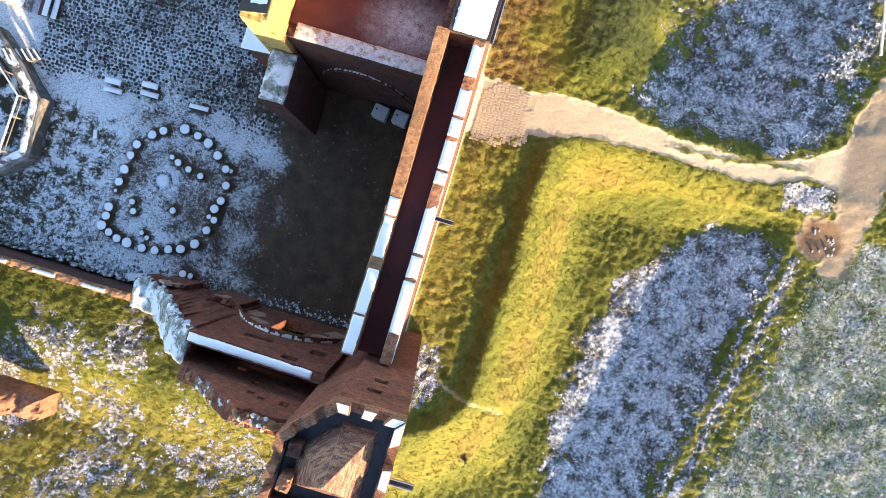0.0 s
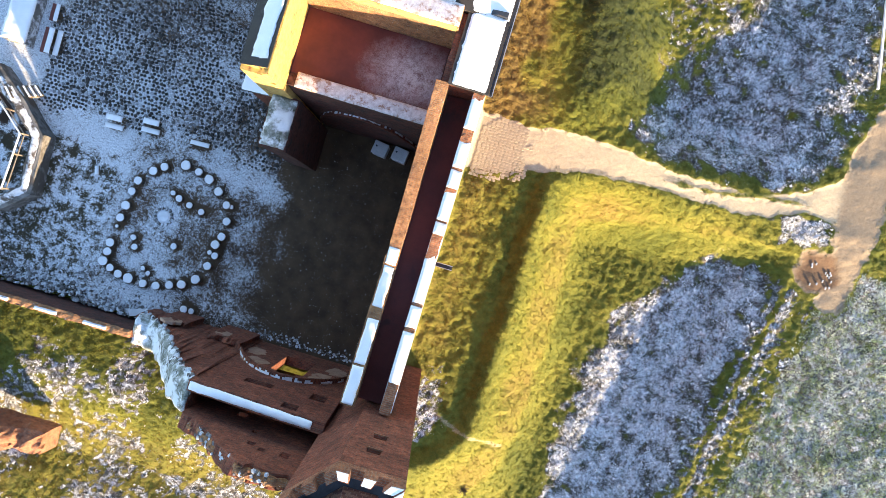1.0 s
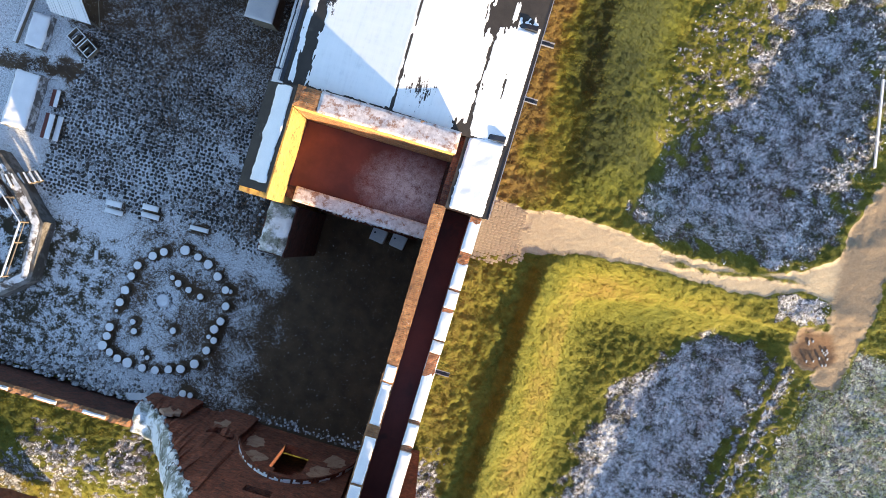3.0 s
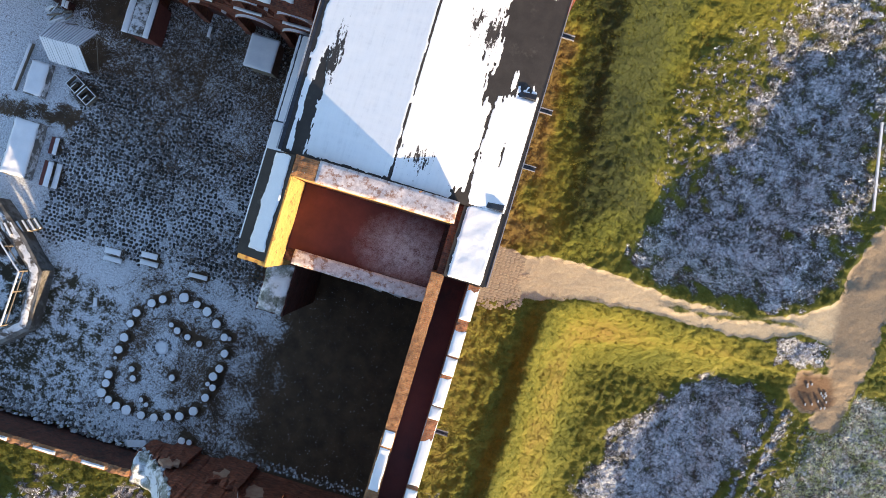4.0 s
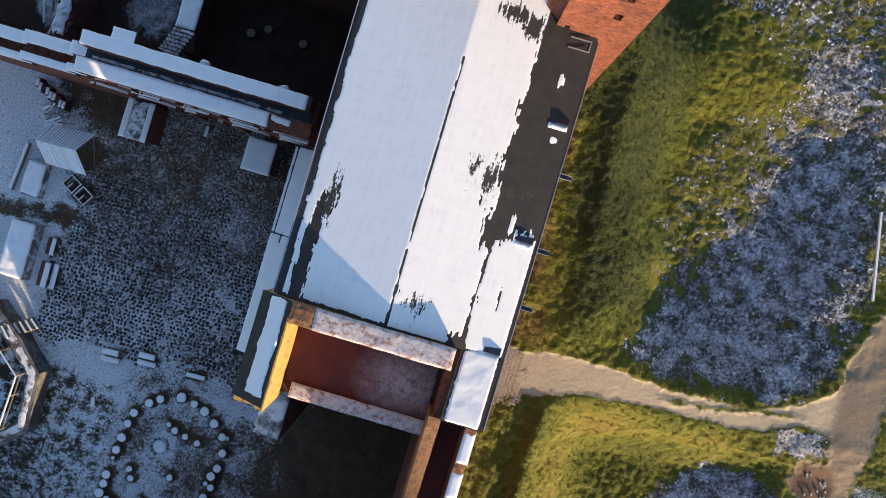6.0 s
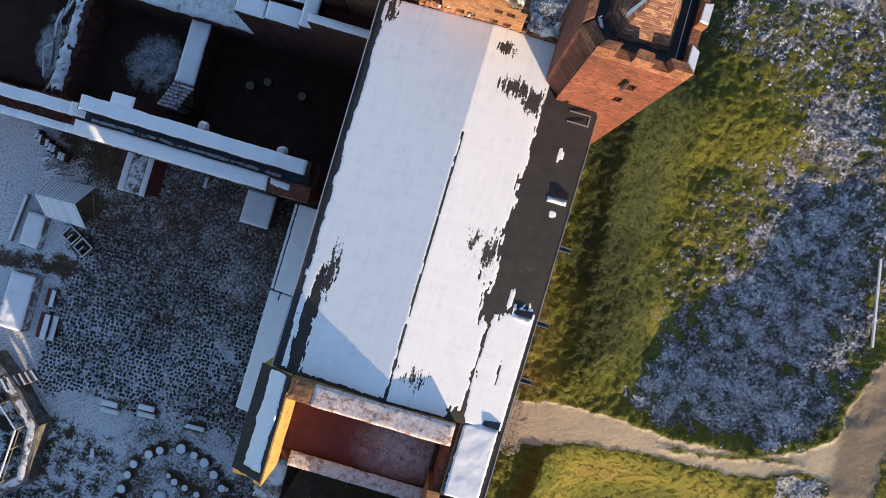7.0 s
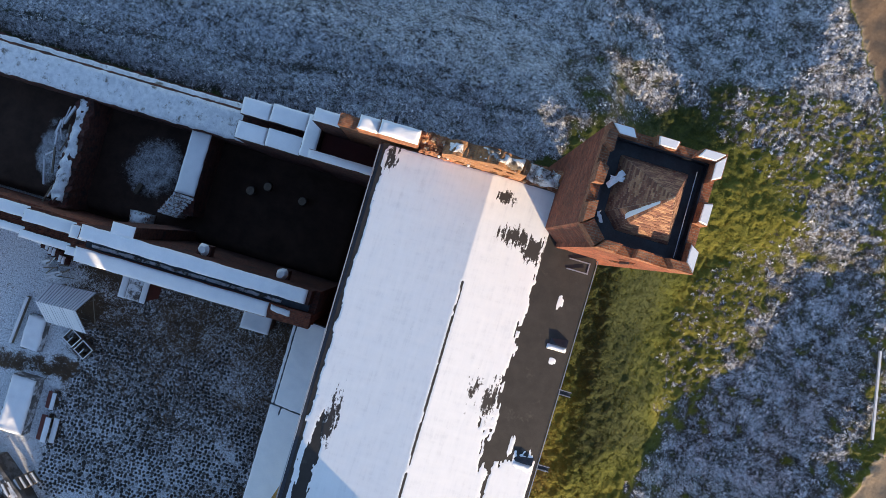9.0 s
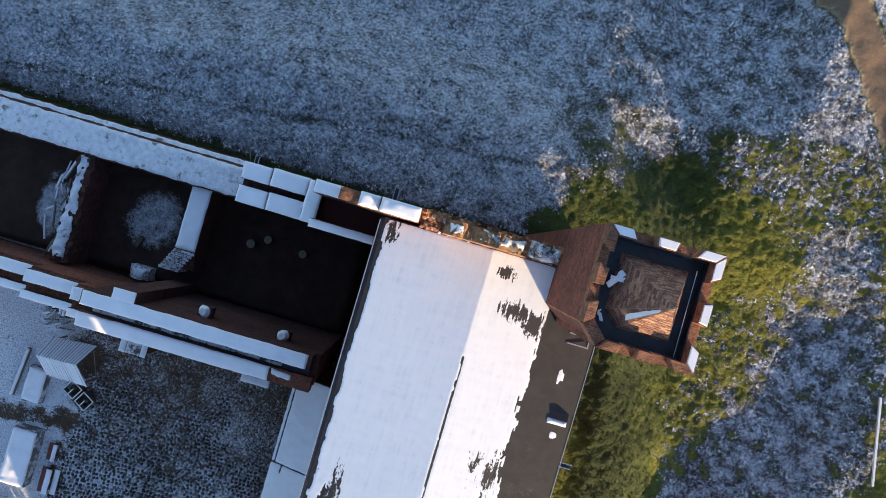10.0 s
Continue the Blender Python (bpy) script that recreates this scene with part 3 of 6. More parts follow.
def make_ground():
    """One sheet: close squares round the castle, wide ones out to the horizon."""
    near_e = [-48 + 0.3 * i for i in range(158)] + [-0.6 + 0.21 * i for i in range(166)] + [34.2 + 0.4 * i for i in range(20)]
    near_n = [-30 + 0.3 * i for i in range(40)] + [-18 + 0.21 * i for i in range(125)] + [8.1 + 0.15 * i for i in range(47)] + [15.15 + 0.21 * i for i in range(158)] + [48.3 + 0.3 * i for i in range(60)]
    out = [3, 8, 16, 32, 64, 130, 260, 520, 1000, 2000]
    es = [near_e[0] - d for d in reversed(out)] + near_e + [near_e[-1] + d for d in out]
    ns = [near_n[0] - d for d in reversed(out)] + near_n + [near_n[-1] + d for d in out]
    verts, covers = [], []
    for n in ns:
        for e in es:
            h = height(e, n)
            f, d, b, k = cover(e, n, h)
            rocky = 0.05 * fbm(e * 1.9, n * 1.9, 4.0) * (1 - 0.85 * b)
            if e > -0.5 or n > 34.5 or n < -9.5:
                rocky += 0.17 * fbm(e * 2.2, n * 2.2, 14.0, 2) * (1 - b) * (1 - 0.65 * smooth(27.5, 28.5, e - 0.2 * n) * (n < 10))
            verts.append((e, n, h + rocky))
            covers.append((f, d, b, k))
    w = len(es)
    faces = [(j * w + i, j * w + i + 1, (j + 1) * w + i + 1, (j + 1) * w + i) for j in range(len(ns) - 1) for i in range(w - 1)]
    me = bpy.data.meshes.new("ground")
    me.from_pydata(verts, [], faces)
    me.materials.append(ground_material())
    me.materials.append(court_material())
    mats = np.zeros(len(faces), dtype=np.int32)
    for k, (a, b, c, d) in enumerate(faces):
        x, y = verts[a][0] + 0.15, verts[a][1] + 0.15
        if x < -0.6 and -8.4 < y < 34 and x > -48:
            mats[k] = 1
    me.polygons.foreach_set("material_index", mats)
    me.polygons.foreach_set("use_smooth", np.ones(len(faces), dtype=bool))
    lay = me.color_attributes.new("cover", "FLOAT_COLOR", "POINT")
    lay.data.foreach_set("color", np.array(covers, dtype=np.float32).ravel())
    ob = new("ground", me)
    ob.matrix_basis = RB
    return tagged(ob, "frosted winter grass, earth court and gravel track round the castle", "ground", kind="structure")


make_ground()


def prism(bm, pts, z0, z1, taper=0.0):
    ce, cn = sum(p[0] for p in pts) / len(pts), sum(p[1] for p in pts) / len(pts)
    lo = [bm.verts.new((e, n, z0)) for e, n in pts]
    hi = [bm.verts.new((e + (ce - e) * taper, n + (cn - n) * taper, z1)) for e, n in pts]
    bm.faces.new(hi)
    bm.faces.new(list(reversed(lo)))
    for i in range(len(pts)):
        j = (i + 1) % len(pts)
        bm.faces.new((lo[i], lo[j], hi[j], hi[i]))


def bar(a, b, w):
    bm = bmesh.new()
    a, b = Vector(a), Vector(b)
    made = bmesh.ops.create_cube(bm, size=1)["verts"]
    bmesh.ops.transform(bm, verts=made, matrix=Matrix.Translation((a + b) / 2) @ (b - a).to_track_quat("Z", "Y").to_matrix().to_4x4() @ Matrix.Diagonal((w, w, (b - a).length, 1)))
    return bm


# ---- main wing ----
def frosted_floor():
    """Dark red screed with a feathered sheet of frost over one half."""
    m, nt, p, tc = blank("frosted_red_floor", 0.7)
    v = tc.outputs["Object"]
    base = ramp(nt, noise_tex(nt, v, 0.8), [(0.35, (0.085, 0.014, 0.012)), (0.65, (0.14, 0.026, 0.02))])
    mp = node(nt, "ShaderNodeMapping")
    mp.inputs["Location"].default_value = (-1.6 * 0.3, 12.0 * 0.42, 0)
    mp.inputs["Scale"].default_value = (0.3, 0.42, 0.0)
    nt.links.new(v, mp.inputs["Vector"])
    g = nt.nodes.new("ShaderNodeTexGradient")
    g.gradient_type = "SPHERICAL"
    nt.links.new(mp.outputs[0], g.inputs[0])
    grain = math_node(nt, "ADD", math_node(nt, "MULTIPLY", noise_tex(nt, v, 2.2, 6, 0.75), 0.6), math_node(nt, "MULTIPLY", noise_tex(nt, v, 16, 3, 0.7), 0.4))
    k = math_node(nt, "MULTIPLY", g.outputs["Fac"], math_node(nt, "SUBTRACT", math_node(nt, "MULTIPLY", grain, 4.0), 1.35))
    nt.links.new(mix(nt, ramp(nt, k, [(0.05, (0, 0, 0)), (0.75, (0.75, 0.75, 0.75))]), base, (0.6, 0.55, 0.6)), p.inputs["Base Color"])
    bump(nt, p, grain, 0.3, 0.01)
    return m


def roof_snow():
    """Snow on the felt, thinned in streaks along the laps and scraped through in places."""
    m, nt, p, tc = blank("roof_snow", 0.7)
    v = tc.outputs["Object"]

    def stretched(sx, sy, detail):
        mp = node(nt, "ShaderNodeMapping")
        mp.inputs["Scale"].default_value = (sx, sy, 1.0)
        nt.links.new(v, mp.inputs["Vector"])
        return noise_tex(nt, mp.outputs[0], 1.0, detail, 0.65)

    a, b = stretched(5.0, 0.5, 6), noise_tex(nt, v, 2.0, 7, 0.7)
    f = math_node(nt, "ADD", math_node(nt, "MULTIPLY", a, 0.6), math_node(nt, "MULTIPLY", b, 0.4))
    f = math_node(nt, "ADD", math_node(nt, "MULTIPLY", f, 0.72), math_node(nt, "MULTIPLY", stretched(0.5, 3.2, 5), 0.28))
    col = ramp(nt, f, [(0.32, (0.74, 0.75, 0.78)), (0.47, (0.87, 0.88, 0.9)), (0.62, (0.92, 0.925, 0.94))])
    total = None
    for e, n, re, rn, weight in ((-4.7, 30.75, 1.5, 0.9, 0.95), (-3.6, 30.3, 1.0, 1.0, 1.1), (-5.6, 32.5, 0.8, 0.6, 0.9), (-3.6, 22.7, 0.8, 1.9, 0.85), (-4.5, 22.9, 0.6, 1.5, 0.7),
                                 (-10.9, 19.4, 0.75, 2.6, 0.9), (-5.3, 15.6, 1.4, 1.5, 0.62), (-11.6, 33.0, 0.5, 1.4, 0.9)):
        mp = node(nt, "ShaderNodeMapping")
        mp.inputs["Location"].default_value = (-(e + 6.4) / re, -(n - 23) / rn, 0)
        mp.inputs["Scale"].default_value = (1 / re, 1 / rn, 0)
        nt.links.new(v, mp.inputs["Vector"])
        g = nt.nodes.new("ShaderNodeTexGradient")
        g.gradient_type = "SPHERICAL"
        nt.links.new(mp.outputs[0], g.inputs[0])
        w = math_node(nt, "MULTIPLY", g.outputs["Fac"], weight)
        total = w if total is None else math_node(nt, "MAXIMUM", total, w)
    scratch = math_node(nt, "ADD", math_node(nt, "MULTIPLY", stretched(6.5, 1.1, 9), 0.6), math_node(nt, "MULTIPLY", noise_tex(nt, v, 4.5, 8, 0.75), 0.4))
    k = math_node(nt, "ADD", math_node(nt, "MULTIPLY", scratch, 2.8), math_node(nt, "MULTIPLY", total, 0.86))
    col = mix(nt, ramp(nt, math_node(nt, "MULTIPLY", k, 0.5), [(0.915, (0, 0, 0)), (0.935, (1, 1, 1))]), col, (0.04, 0.034, 0.032))
    nt.links.new(col, p.inputs["Base Color"])
    bump(nt, p, f, 0.35, 0.02)
    return m


ROOF_SNOW = roof_snow()


def roof_z(e, n):
    """The low pitched felt roof of the main wing."""
    return 15.5 - (0.12 if e < -6.55 else 0.085) * abs(e + 6.55) + 0.008 * (n - 14)


def streak(e, n, seed=0.0):
    return 0.95 * fbm(e * 7.5 + seed, n * 0.9, 7.0) + 0.3 * fbm(e * 16.0, n * 3.0, 3.0) + 0.6 * fbm(e * 0.9, n * 0.8 + seed, 8.0)


def roof_cover(e, n):
    s = streak(e, n)
    c = 1.0
    if e > -6.55:
        lim = -3.1 + (0.35 + 0.75 * math.exp(-((n - 22.4) / 1.7) ** 2)) * s
        if n > 19.7 + 0.7 * s + 0.5 * (e + 2.5):
            c = min(c, lim - e + (1.6 if n < 20.6 and e > -2.2 and s > 0.1 else 0.0))
            c = max(c, 0.5 - math.hypot((e + 1.6) / 0.25, (n - 28.3) / 0.55) - 0.4 * s, 0.5 - math.hypot((e + 1.1) / 0.3, (n - 25.4) / 0.4) - 0.3 * s, 0.45 - math.hypot((e + 1.9) / 0.25, (n - 20.9) / 0.9) - 0.5 * s)
        else:
            c = min(c, abs(e + 2.62) - 0.06 - 0.18 * s, abs(e + 1.45) - 0.015 - 0.05 * (s > 0.35))
            c = min(c, max(abs(e + 2.9) - 0.35 - 0.5 * s, abs(n - 14.4) - 0.35 - 0.4 * s))
        c = min(c, abs(e + 6.5) - 0.05 - (0.25 * s if n < 16.2 else 0.05 * s) if n < 28 else 1.0)
    else:
        c = min(c, e + 12.02 - 0.15 * s - 0.06)
        c = min(c, abs(e + 11.32) - 0.36 * (1 - smooth(17.2, 20.4, n)) - 0.14 * s if n < 20.4 else 1.0)
        c = min(c, n - 14.32 - 0.1 * s)
    c = min(c, -0.5 - e, 33.4 - n)
    return c


WING = thing("castle_wing", "brick castle wing with a snow-covered low felt roof", "castle wing", -6.4, 23, -1.5)
part("wall", rough(-12.0, -0.62, 14.1, 33.45, -1.5, 14.3, 1.2, 0.0), BRICK, WING)
bm = bmesh.new()
for a, b in ((-12.15, -6.55), (-6.55, -0.42)):
    q = [(a, 14.15), (b, 14.15), (b, 33.45), (a, 33.45)]
    up = [bm.verts.new((e, n, roof_z(e, n))) for e, n in q]
    dn = [bm.verts.new((e, n, roof_z(e, n) - 0.3)) for e, n in q]
    bm.faces.new(up)
    bm.faces.new(list(reversed(dn)))
    for i in range(4):
        bm.faces.new((up[i], dn[i], dn[(i + 1) % 4], up[(i + 1) % 4]))
roof = part("roof", bm, FELT, WING, "black bitumen felt roof")
for b in islands(blanket(-12.1, -0.5, 14.25, 33.4, roof_z, roof_cover, 0.06, 0.014, 1.0, 0.003)):
    part("snow", b, ROOF_SNOW, roof, "melting sheet of snow")
part("gable_parapet", rough(-11.1, -2.8, 13.1, 14.13, 9.5, 15.78, 0.25, 0.04, 2.0), BRICK_TOP, WING, "frosted brick parapet wall")
part("frost", cap(-9.9, -2.78, 13.04, 14.18, 15.77, 0.05, 0.03, 77.0), FROSTED_COPING, WING, "smooth pinkish frost on the coping")
part("plaster", boxes((-11.05, -2.9, 13.06, 13.1, 14.95, 15.7)), YELLOW, WING)
part("west_wall", rough(-12.85, -11.2, 8.6, 14.1, 0, lambda e, n: 15.3 + 0.55 * (e + 11.2), 0.3, 0.03, 3.0), YELLOW, WING)
bm = bmesh.new()
q = [(-12.95, 8.6), (-11.22, 8.6), (-11.22, 14.1), (-12.95, 14.1)]
prism(bm, q, 0.0, 0.08)
for v in bm.verts:
    v.co.z += 15.3 + 0.55 * (v.co.x + 11.2)
part("roof", bm, FELT, WING)
bm = bmesh.new()
for e0, e1, z0, z1 in ((-12.85, -11.62, 0, 14.4), (-11.62, -11.3, 0, 12.75), (-11.62, -11.3, 13.15, 14.9), (-11.3, -11.16, 0, 15.1)):
    box(bm, e0, e1, 8.35, 8.6, z0, z1)
bmesh.ops.subdivide_edges(bm, edges=bm.edges, cuts=3, use_grid_fill=True)
for v in bm.verts:
    v.co.y -= 0.05 * abs(fbm(v.co.x * 1.7, v.co.z * 1.7, 4.0)) * (v.co.y < 8.4)
part("end_wall", bm, YELLOW, WING, "flaking ochre end wall with a small window")
part("plaster", boxes((-11.2, -11.13, 8.4, 13.05, 11.9, 15.28)), YELLOW, WING, "sunlit ochre plaster")
part("snow", cap(-12.42, -11.32, 8.95, 14.05, lambda e, n: 15.39 + 0.55 * (e + 11.2), 0.06, 0.12, 4.0), SNOW, WING)
part("east_block", rough(-2.9, -0.62, 10.5, 14.1, -1.5, 14.9, 0.4, 0.0, 5.0), BRICK, WING)
east_roof = part("roof", boxes((-2.55, -0.45, 10.45, 14.14, 14.92, 15.1)), FELT, WING)
for b in islands(blanket(-2.5, -0.55, 10.5, 14.25, lambda e, n: 15.1, lambda e, n: min(-0.62 - e - 0.05 * streak(e, n), e + 2.4 - 0.1 * abs(streak(e, n)), n - 10.53), 0.07, 0.04, 6.0)):
    part("snow", b, SNOW, east_roof)
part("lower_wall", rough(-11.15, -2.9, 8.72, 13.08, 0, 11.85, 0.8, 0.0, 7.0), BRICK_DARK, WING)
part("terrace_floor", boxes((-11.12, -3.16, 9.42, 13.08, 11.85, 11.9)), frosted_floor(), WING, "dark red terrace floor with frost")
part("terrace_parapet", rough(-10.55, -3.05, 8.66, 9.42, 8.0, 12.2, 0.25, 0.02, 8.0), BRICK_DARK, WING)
part("coping", cap(-10.6, -3.05, 8.62, 9.47, 12.2, 0.05, 0.02, 9.0), FROSTED_COPING, WING, "frosted pinkish coping")



def great_arch(parent, e0, e1, crown, n_face, out, seed):
    """A blind arch on a wall: a moulded rib with snow lying on it in patches."""
    rnd = random.Random(seed)
    rib, snow = bmesh.new(), bmesh.new()
    for i in range(60):
        q = []
        for u in (i / 60, (i + 1) / 60):
            q.append((e0 + (e1 - e0) * u, 1.5 + (crown - 1.5) * (1 - (2 * u - 1) ** 2) ** 0.62))
        for bm, lo, hi, reach in ((rib, -0.22, 0.0, out), (snow, 0.004, 0.03 + 0.03 * rnd.random(), out * rnd.uniform(0.25, 0.8))):
            if bm is snow and rnd.random() < 0.28:
                continue
            w = 0.06 * rnd.uniform(-1, 1)
            vs = [bm.verts.new((e, n, z + dz + w * (n != n_face))) for dz in (lo, hi) for n in (n_face, n_face + reach) for e, z in q]
            for f in ((0, 1, 3, 2), (4, 6, 7, 5), (0, 4, 5, 1), (2, 3, 7, 6), (0, 2, 6, 4), (1, 5, 7, 3)):
                bm.faces.new([vs[x] for x in f])
    for b in (rib, snow):
        bmesh.ops.recalc_face_normals(b, faces=b.faces)
    arch = part("arch", rib, BRICK, parent, "projecting brick arch rib")
    part("snow", snow, SNOW_THIN, arch)["kind"] = "stuff"


great_arch(WING, -11.0, -3.9, 8.4, 8.72, -0.22, 5)
# ---- lean-to along the court side ----
lean = thing("lean_to", "long snow-covered lean-to roof against the castle wing", "lean-to", -14, 15, 0)


def lean_z(e, n):
    return 5.45 + 0.34 * (e + 15.65)


part("wall", rough(-15.4, -12.0, 8.85, 22.2, 0, lambda e, n: lean_z(e, n) - 0.12, 0.8, 0.0), BRICK, lean)
bm = bmesh.new()
q = [(-15.68, 8.65), (-12.0, 8.65), (-12.0, 22.35), (-15.68, 22.35)]
up = [bm.verts.new((e, n, lean_z(e, n))) for e, n in q]
dn = [bm.verts.new((e, n, lean_z(e, n) - 0.1)) for e, n in q]
bm.faces.new(up)
bm.faces.new(list(reversed(dn)))
for i in range(4):
    bm.faces.new((up[i], dn[i], dn[(i + 1) % 4], up[(i + 1) % 4]))
part("roof", bm, METAL_DARK, lean)
for b in islands(blanket(-15.66, -12.1, 8.68, 22.3, lean_z, lambda e, n: min(e + 15.62, abs(e + 14.9 + 0.5 * (n > 16.5)) - 0.04 * (n > 16), abs(n - 16.6) - 0.05), 0.09, 0.04, 11.0)):
    part("snow", b, SNOW, lean)


# ---- wall walk between the wing and the south tower ----
def walk_z(n):
    if n > 0.5:
        return 13.45 + 1.65 * (n - 0.5) / 10
    return 13.45 + 1.45 * (0.5 - n) / 6.7


WALK = thing("wall_walk", "high brick curtain wall with a red wall walk between parapets", "castle wall", -1.9, 2, -1.3)
part("wall", rough(-3.1, -0.66, -6.3, 10.5, -1.5, 12.7, 0.6, 0.0), BRICK, WALK)
part("walkway", boxes((-2.52, -1.2, -6.3, 10.45, 12.7, 12.75)), RED_FLOOR, WALK, "dark red walkway floor")
part("parapet", rough(-3.15, -2.5, 1.4, 10.5, 12.3, lambda e, n: walk_z(n), 0.16, 0.018, 12.0, 0.012), BRICK_TOP, WALK, "weathered orange brick parapet")
part("parapet", rough(-3.2, -2.5, -6.3, 1.4, 12.3, lambda e, n: walk_z(n), 0.16, 0.018, 13.0, 0.012), BRICK_TOP, WALK)
for a, b in ((-6.25, -4.3), (-4.25, -1.9), (-1.3, 0.9), (0.95, 1.9)):
    part("snow", cap(-3.15, -2.52, a, b, lambda e, n: walk_z(n), 0.06, 0.05, a, 0.12), SNOW, WALK)
part("parapet", rough(-1.18, -0.62, -6.25, 10.4, 12.3, lambda e, n: walk_z(n) - 0.1, 0.2, 0.03, 14.0), BRICK_ORANGE, WALK)
for a, b in ((8.6, 10.35), (6.65, 8.05), (5.6, 6.55), (3.9, 5.5), (3.15, 3.8), (-0.6, 3.05), (-1.9, -0.7), (-6.2, -2.0)):
    slab = part("coping", boxes((-1.2, -0.58, a, b, walk_z((a + b) / 2) - 0.14, walk_z((a + b) / 2) - 0.02), bevel=0.02), METAL, WALK)
    part("snow", cap(-1.2, -0.58, a, b, walk_z((a + b) / 2) - 0.02, 0.05, 0.03, a, 0.14), SNOW, slab)


# ---- corner towers ----
MORTAR = plain("old_mortar", (0.26, 0.2, 0.16), (0.4, 0.33, 0.26), 4, 30, 0.95, relief=0.01)


def roof_bricks(parent, quad, z0, apex, seed, order):
    """Courses of bricks on the four slopes of a low pyramid."""
    me = from_bm("brick", box(bmesh.new(), -0.125, 0.125, -0.05, 0.05, -0.03, 0.03), ROOF_BRICK)
    rnd = random.Random(seed)
    rest = bmesh.new()
    corners = [Vector((e, n, z0)) for e, n in quad]
    top = Vector(apex)
    base = Vector(AT[parent.name])
    count = 0
    for k in order:
        a, b = corners[k], corners[(k + 1) % len(corners)]
        along = (b - a).normalized()
        foot = a + along * (top - a).dot(along)
        slope = top - foot
        length, up = slope.length, slope.normalized()
        nrm = along.cross(up)
        rows = int(length / 0.1)
        for r in range(rows):
            s = (r + 0.5) / rows
            p, q = a.lerp(top, s), b.lerp(top, s)
            w = (q - p).length
            marks = [0.0] + [0.12 * (r % 2) + 0.24 * (i + 1) for i in range(int(w / 0.24) + 1)]
            marks = [x for x in marks if x < w - 0.06] + [w]
            for x0, x1 in zip(marks, marks[1:]):
                m = Matrix.Translation(p + along * ((x0 + x1) / 2) + nrm * (-0.016 + rnd.uniform(-0.006, 0.006)) - base) @ Matrix((along, up, nrm)).transposed().to_4x4() @ pose(0, 0, 0, rnd.uniform(-2, 2), rnd.uniform(-2, 2), rnd.uniform(-1.5, 1.5)) @ Matrix.Diagonal((max(0.05, x1 - x0 - 0.014) / 0.25, 0.88, 1, 1))
                if count < 295:
                    piece("brick", me, parent, m)
                    count += 1
                else:
                    m = Matrix.Translation(base) @ m @ Matrix.Diagonal((0.25, 0.1, 0.06, 1))
                    vs = [rest.verts.new(m @ Vector((x, y, z))) for x in (-0.5, 0.5) for y in (-0.5, 0.5) for z in (-0.5, 0.5)]
                    for f in ((0, 1, 3, 2), (4, 6, 7, 5), (0, 4, 5, 1), (2, 3, 7, 6), (1, 5, 7, 3)):
                        rest.faces.new([vs[x] for x in f])
    if rest.verts:
        ob = part("bricks", rest, ROOF_BRICK, parent)
        ob["kind"] = "stuff"


def brick_piece_material():
    m, nt, p, tc = blank("roof_brick", 0.9)
    inf, geo = nt.nodes.new("ShaderNodeObjectInfo"), nt.nodes.new("ShaderNodeNewGeometry")
    r = math_node(nt, "FRACT", math_node(nt, "ADD", inf.outputs["Random"], geo.outputs["Random Per Island"]))
    col = ramp(nt, r, [(0.0, (0.16, 0.07, 0.058)), (0.5, (0.28, 0.135, 0.09)), (1.0, (0.46, 0.27, 0.165))])
    col = mix(nt, 1.0, col, ramp(nt, noise_tex(nt, tc.outputs["Object"], 6.0), [(0.3, (0.6, 0.6, 0.6)), (0.7, (1.1, 1.1, 1.1))]), "MULTIPLY")
    nt.links.new(col, p.inputs["Base Color"])
    bump(nt, p, noise_tex(nt, tc.outputs["Object"], 40.0), 0.5, 0.006)
    return m


ROOF_BRICK = brick_piece_material()
TARP = plain("black_tarred_sheet", (0.012, 0.012, 0.016), (0.03, 0.031, 0.04), 2.2, 12, 0.38, relief=0.06)


def pierced(e0, e1, n0, n1, z0, top, holes, step=99.0):
    """A wall of bricks with rectangular openings that go right through it."""
    bm = bmesh.new()
    cuts = sorted({e0, e1, *[e0 + step * i for i in range(1, int((e1 - e0) / step) + 1) if e0 + step * i < e1 - 0.05], *[h[0] for h in holes], *[h[1] for h in holes]})
    for a, b in zip(cuts, cuts[1:]):
        spans, z = [], z0
        for h in sorted((h for h in holes if h[0] <= a and h[1] >= b), key=lambda h: h[2]):
            spans.append((z, h[2]))
            z = h[3]
        spans.append((z, None))
        for lo, hi in spans:
            made = box(bm, a, b, n0, n1, lo, 0 if hi is None else hi) and list(bm.verts)[-8:]
            if hi is None:
                for v in made:
                    if abs(v.co.z) < 1e-6:
                        v.co.z = top(v.co.x, v.co.y)
    bmesh.ops.remove_doubles(bm, verts=bm.verts, dist=0.0005)
    return bm


def chamfered(e0, e1, n0, n1, cuts, c):
    """Corner points of a tower's plan, anticlockwise from the south-west, cut where named."""
    pts = []
    for key, (e, n), (de1, dn1), (de2, dn2) in (("sw", (e0, n0), (0, 1), (1, 0)), ("se", (e1, n0), (-1, 0), (0, 1)), ("ne", (e1, n1), (0, -1), (-1, 0)), ("nw", (e0, n1), (1, 0), (0, -1))):
        if key in cuts:
            pts += [(e + de1 * c, n + dn1 * c), (e + de2 * c, n + dn2 * c)]
        else:
            pts.append((e, n))
    return pts


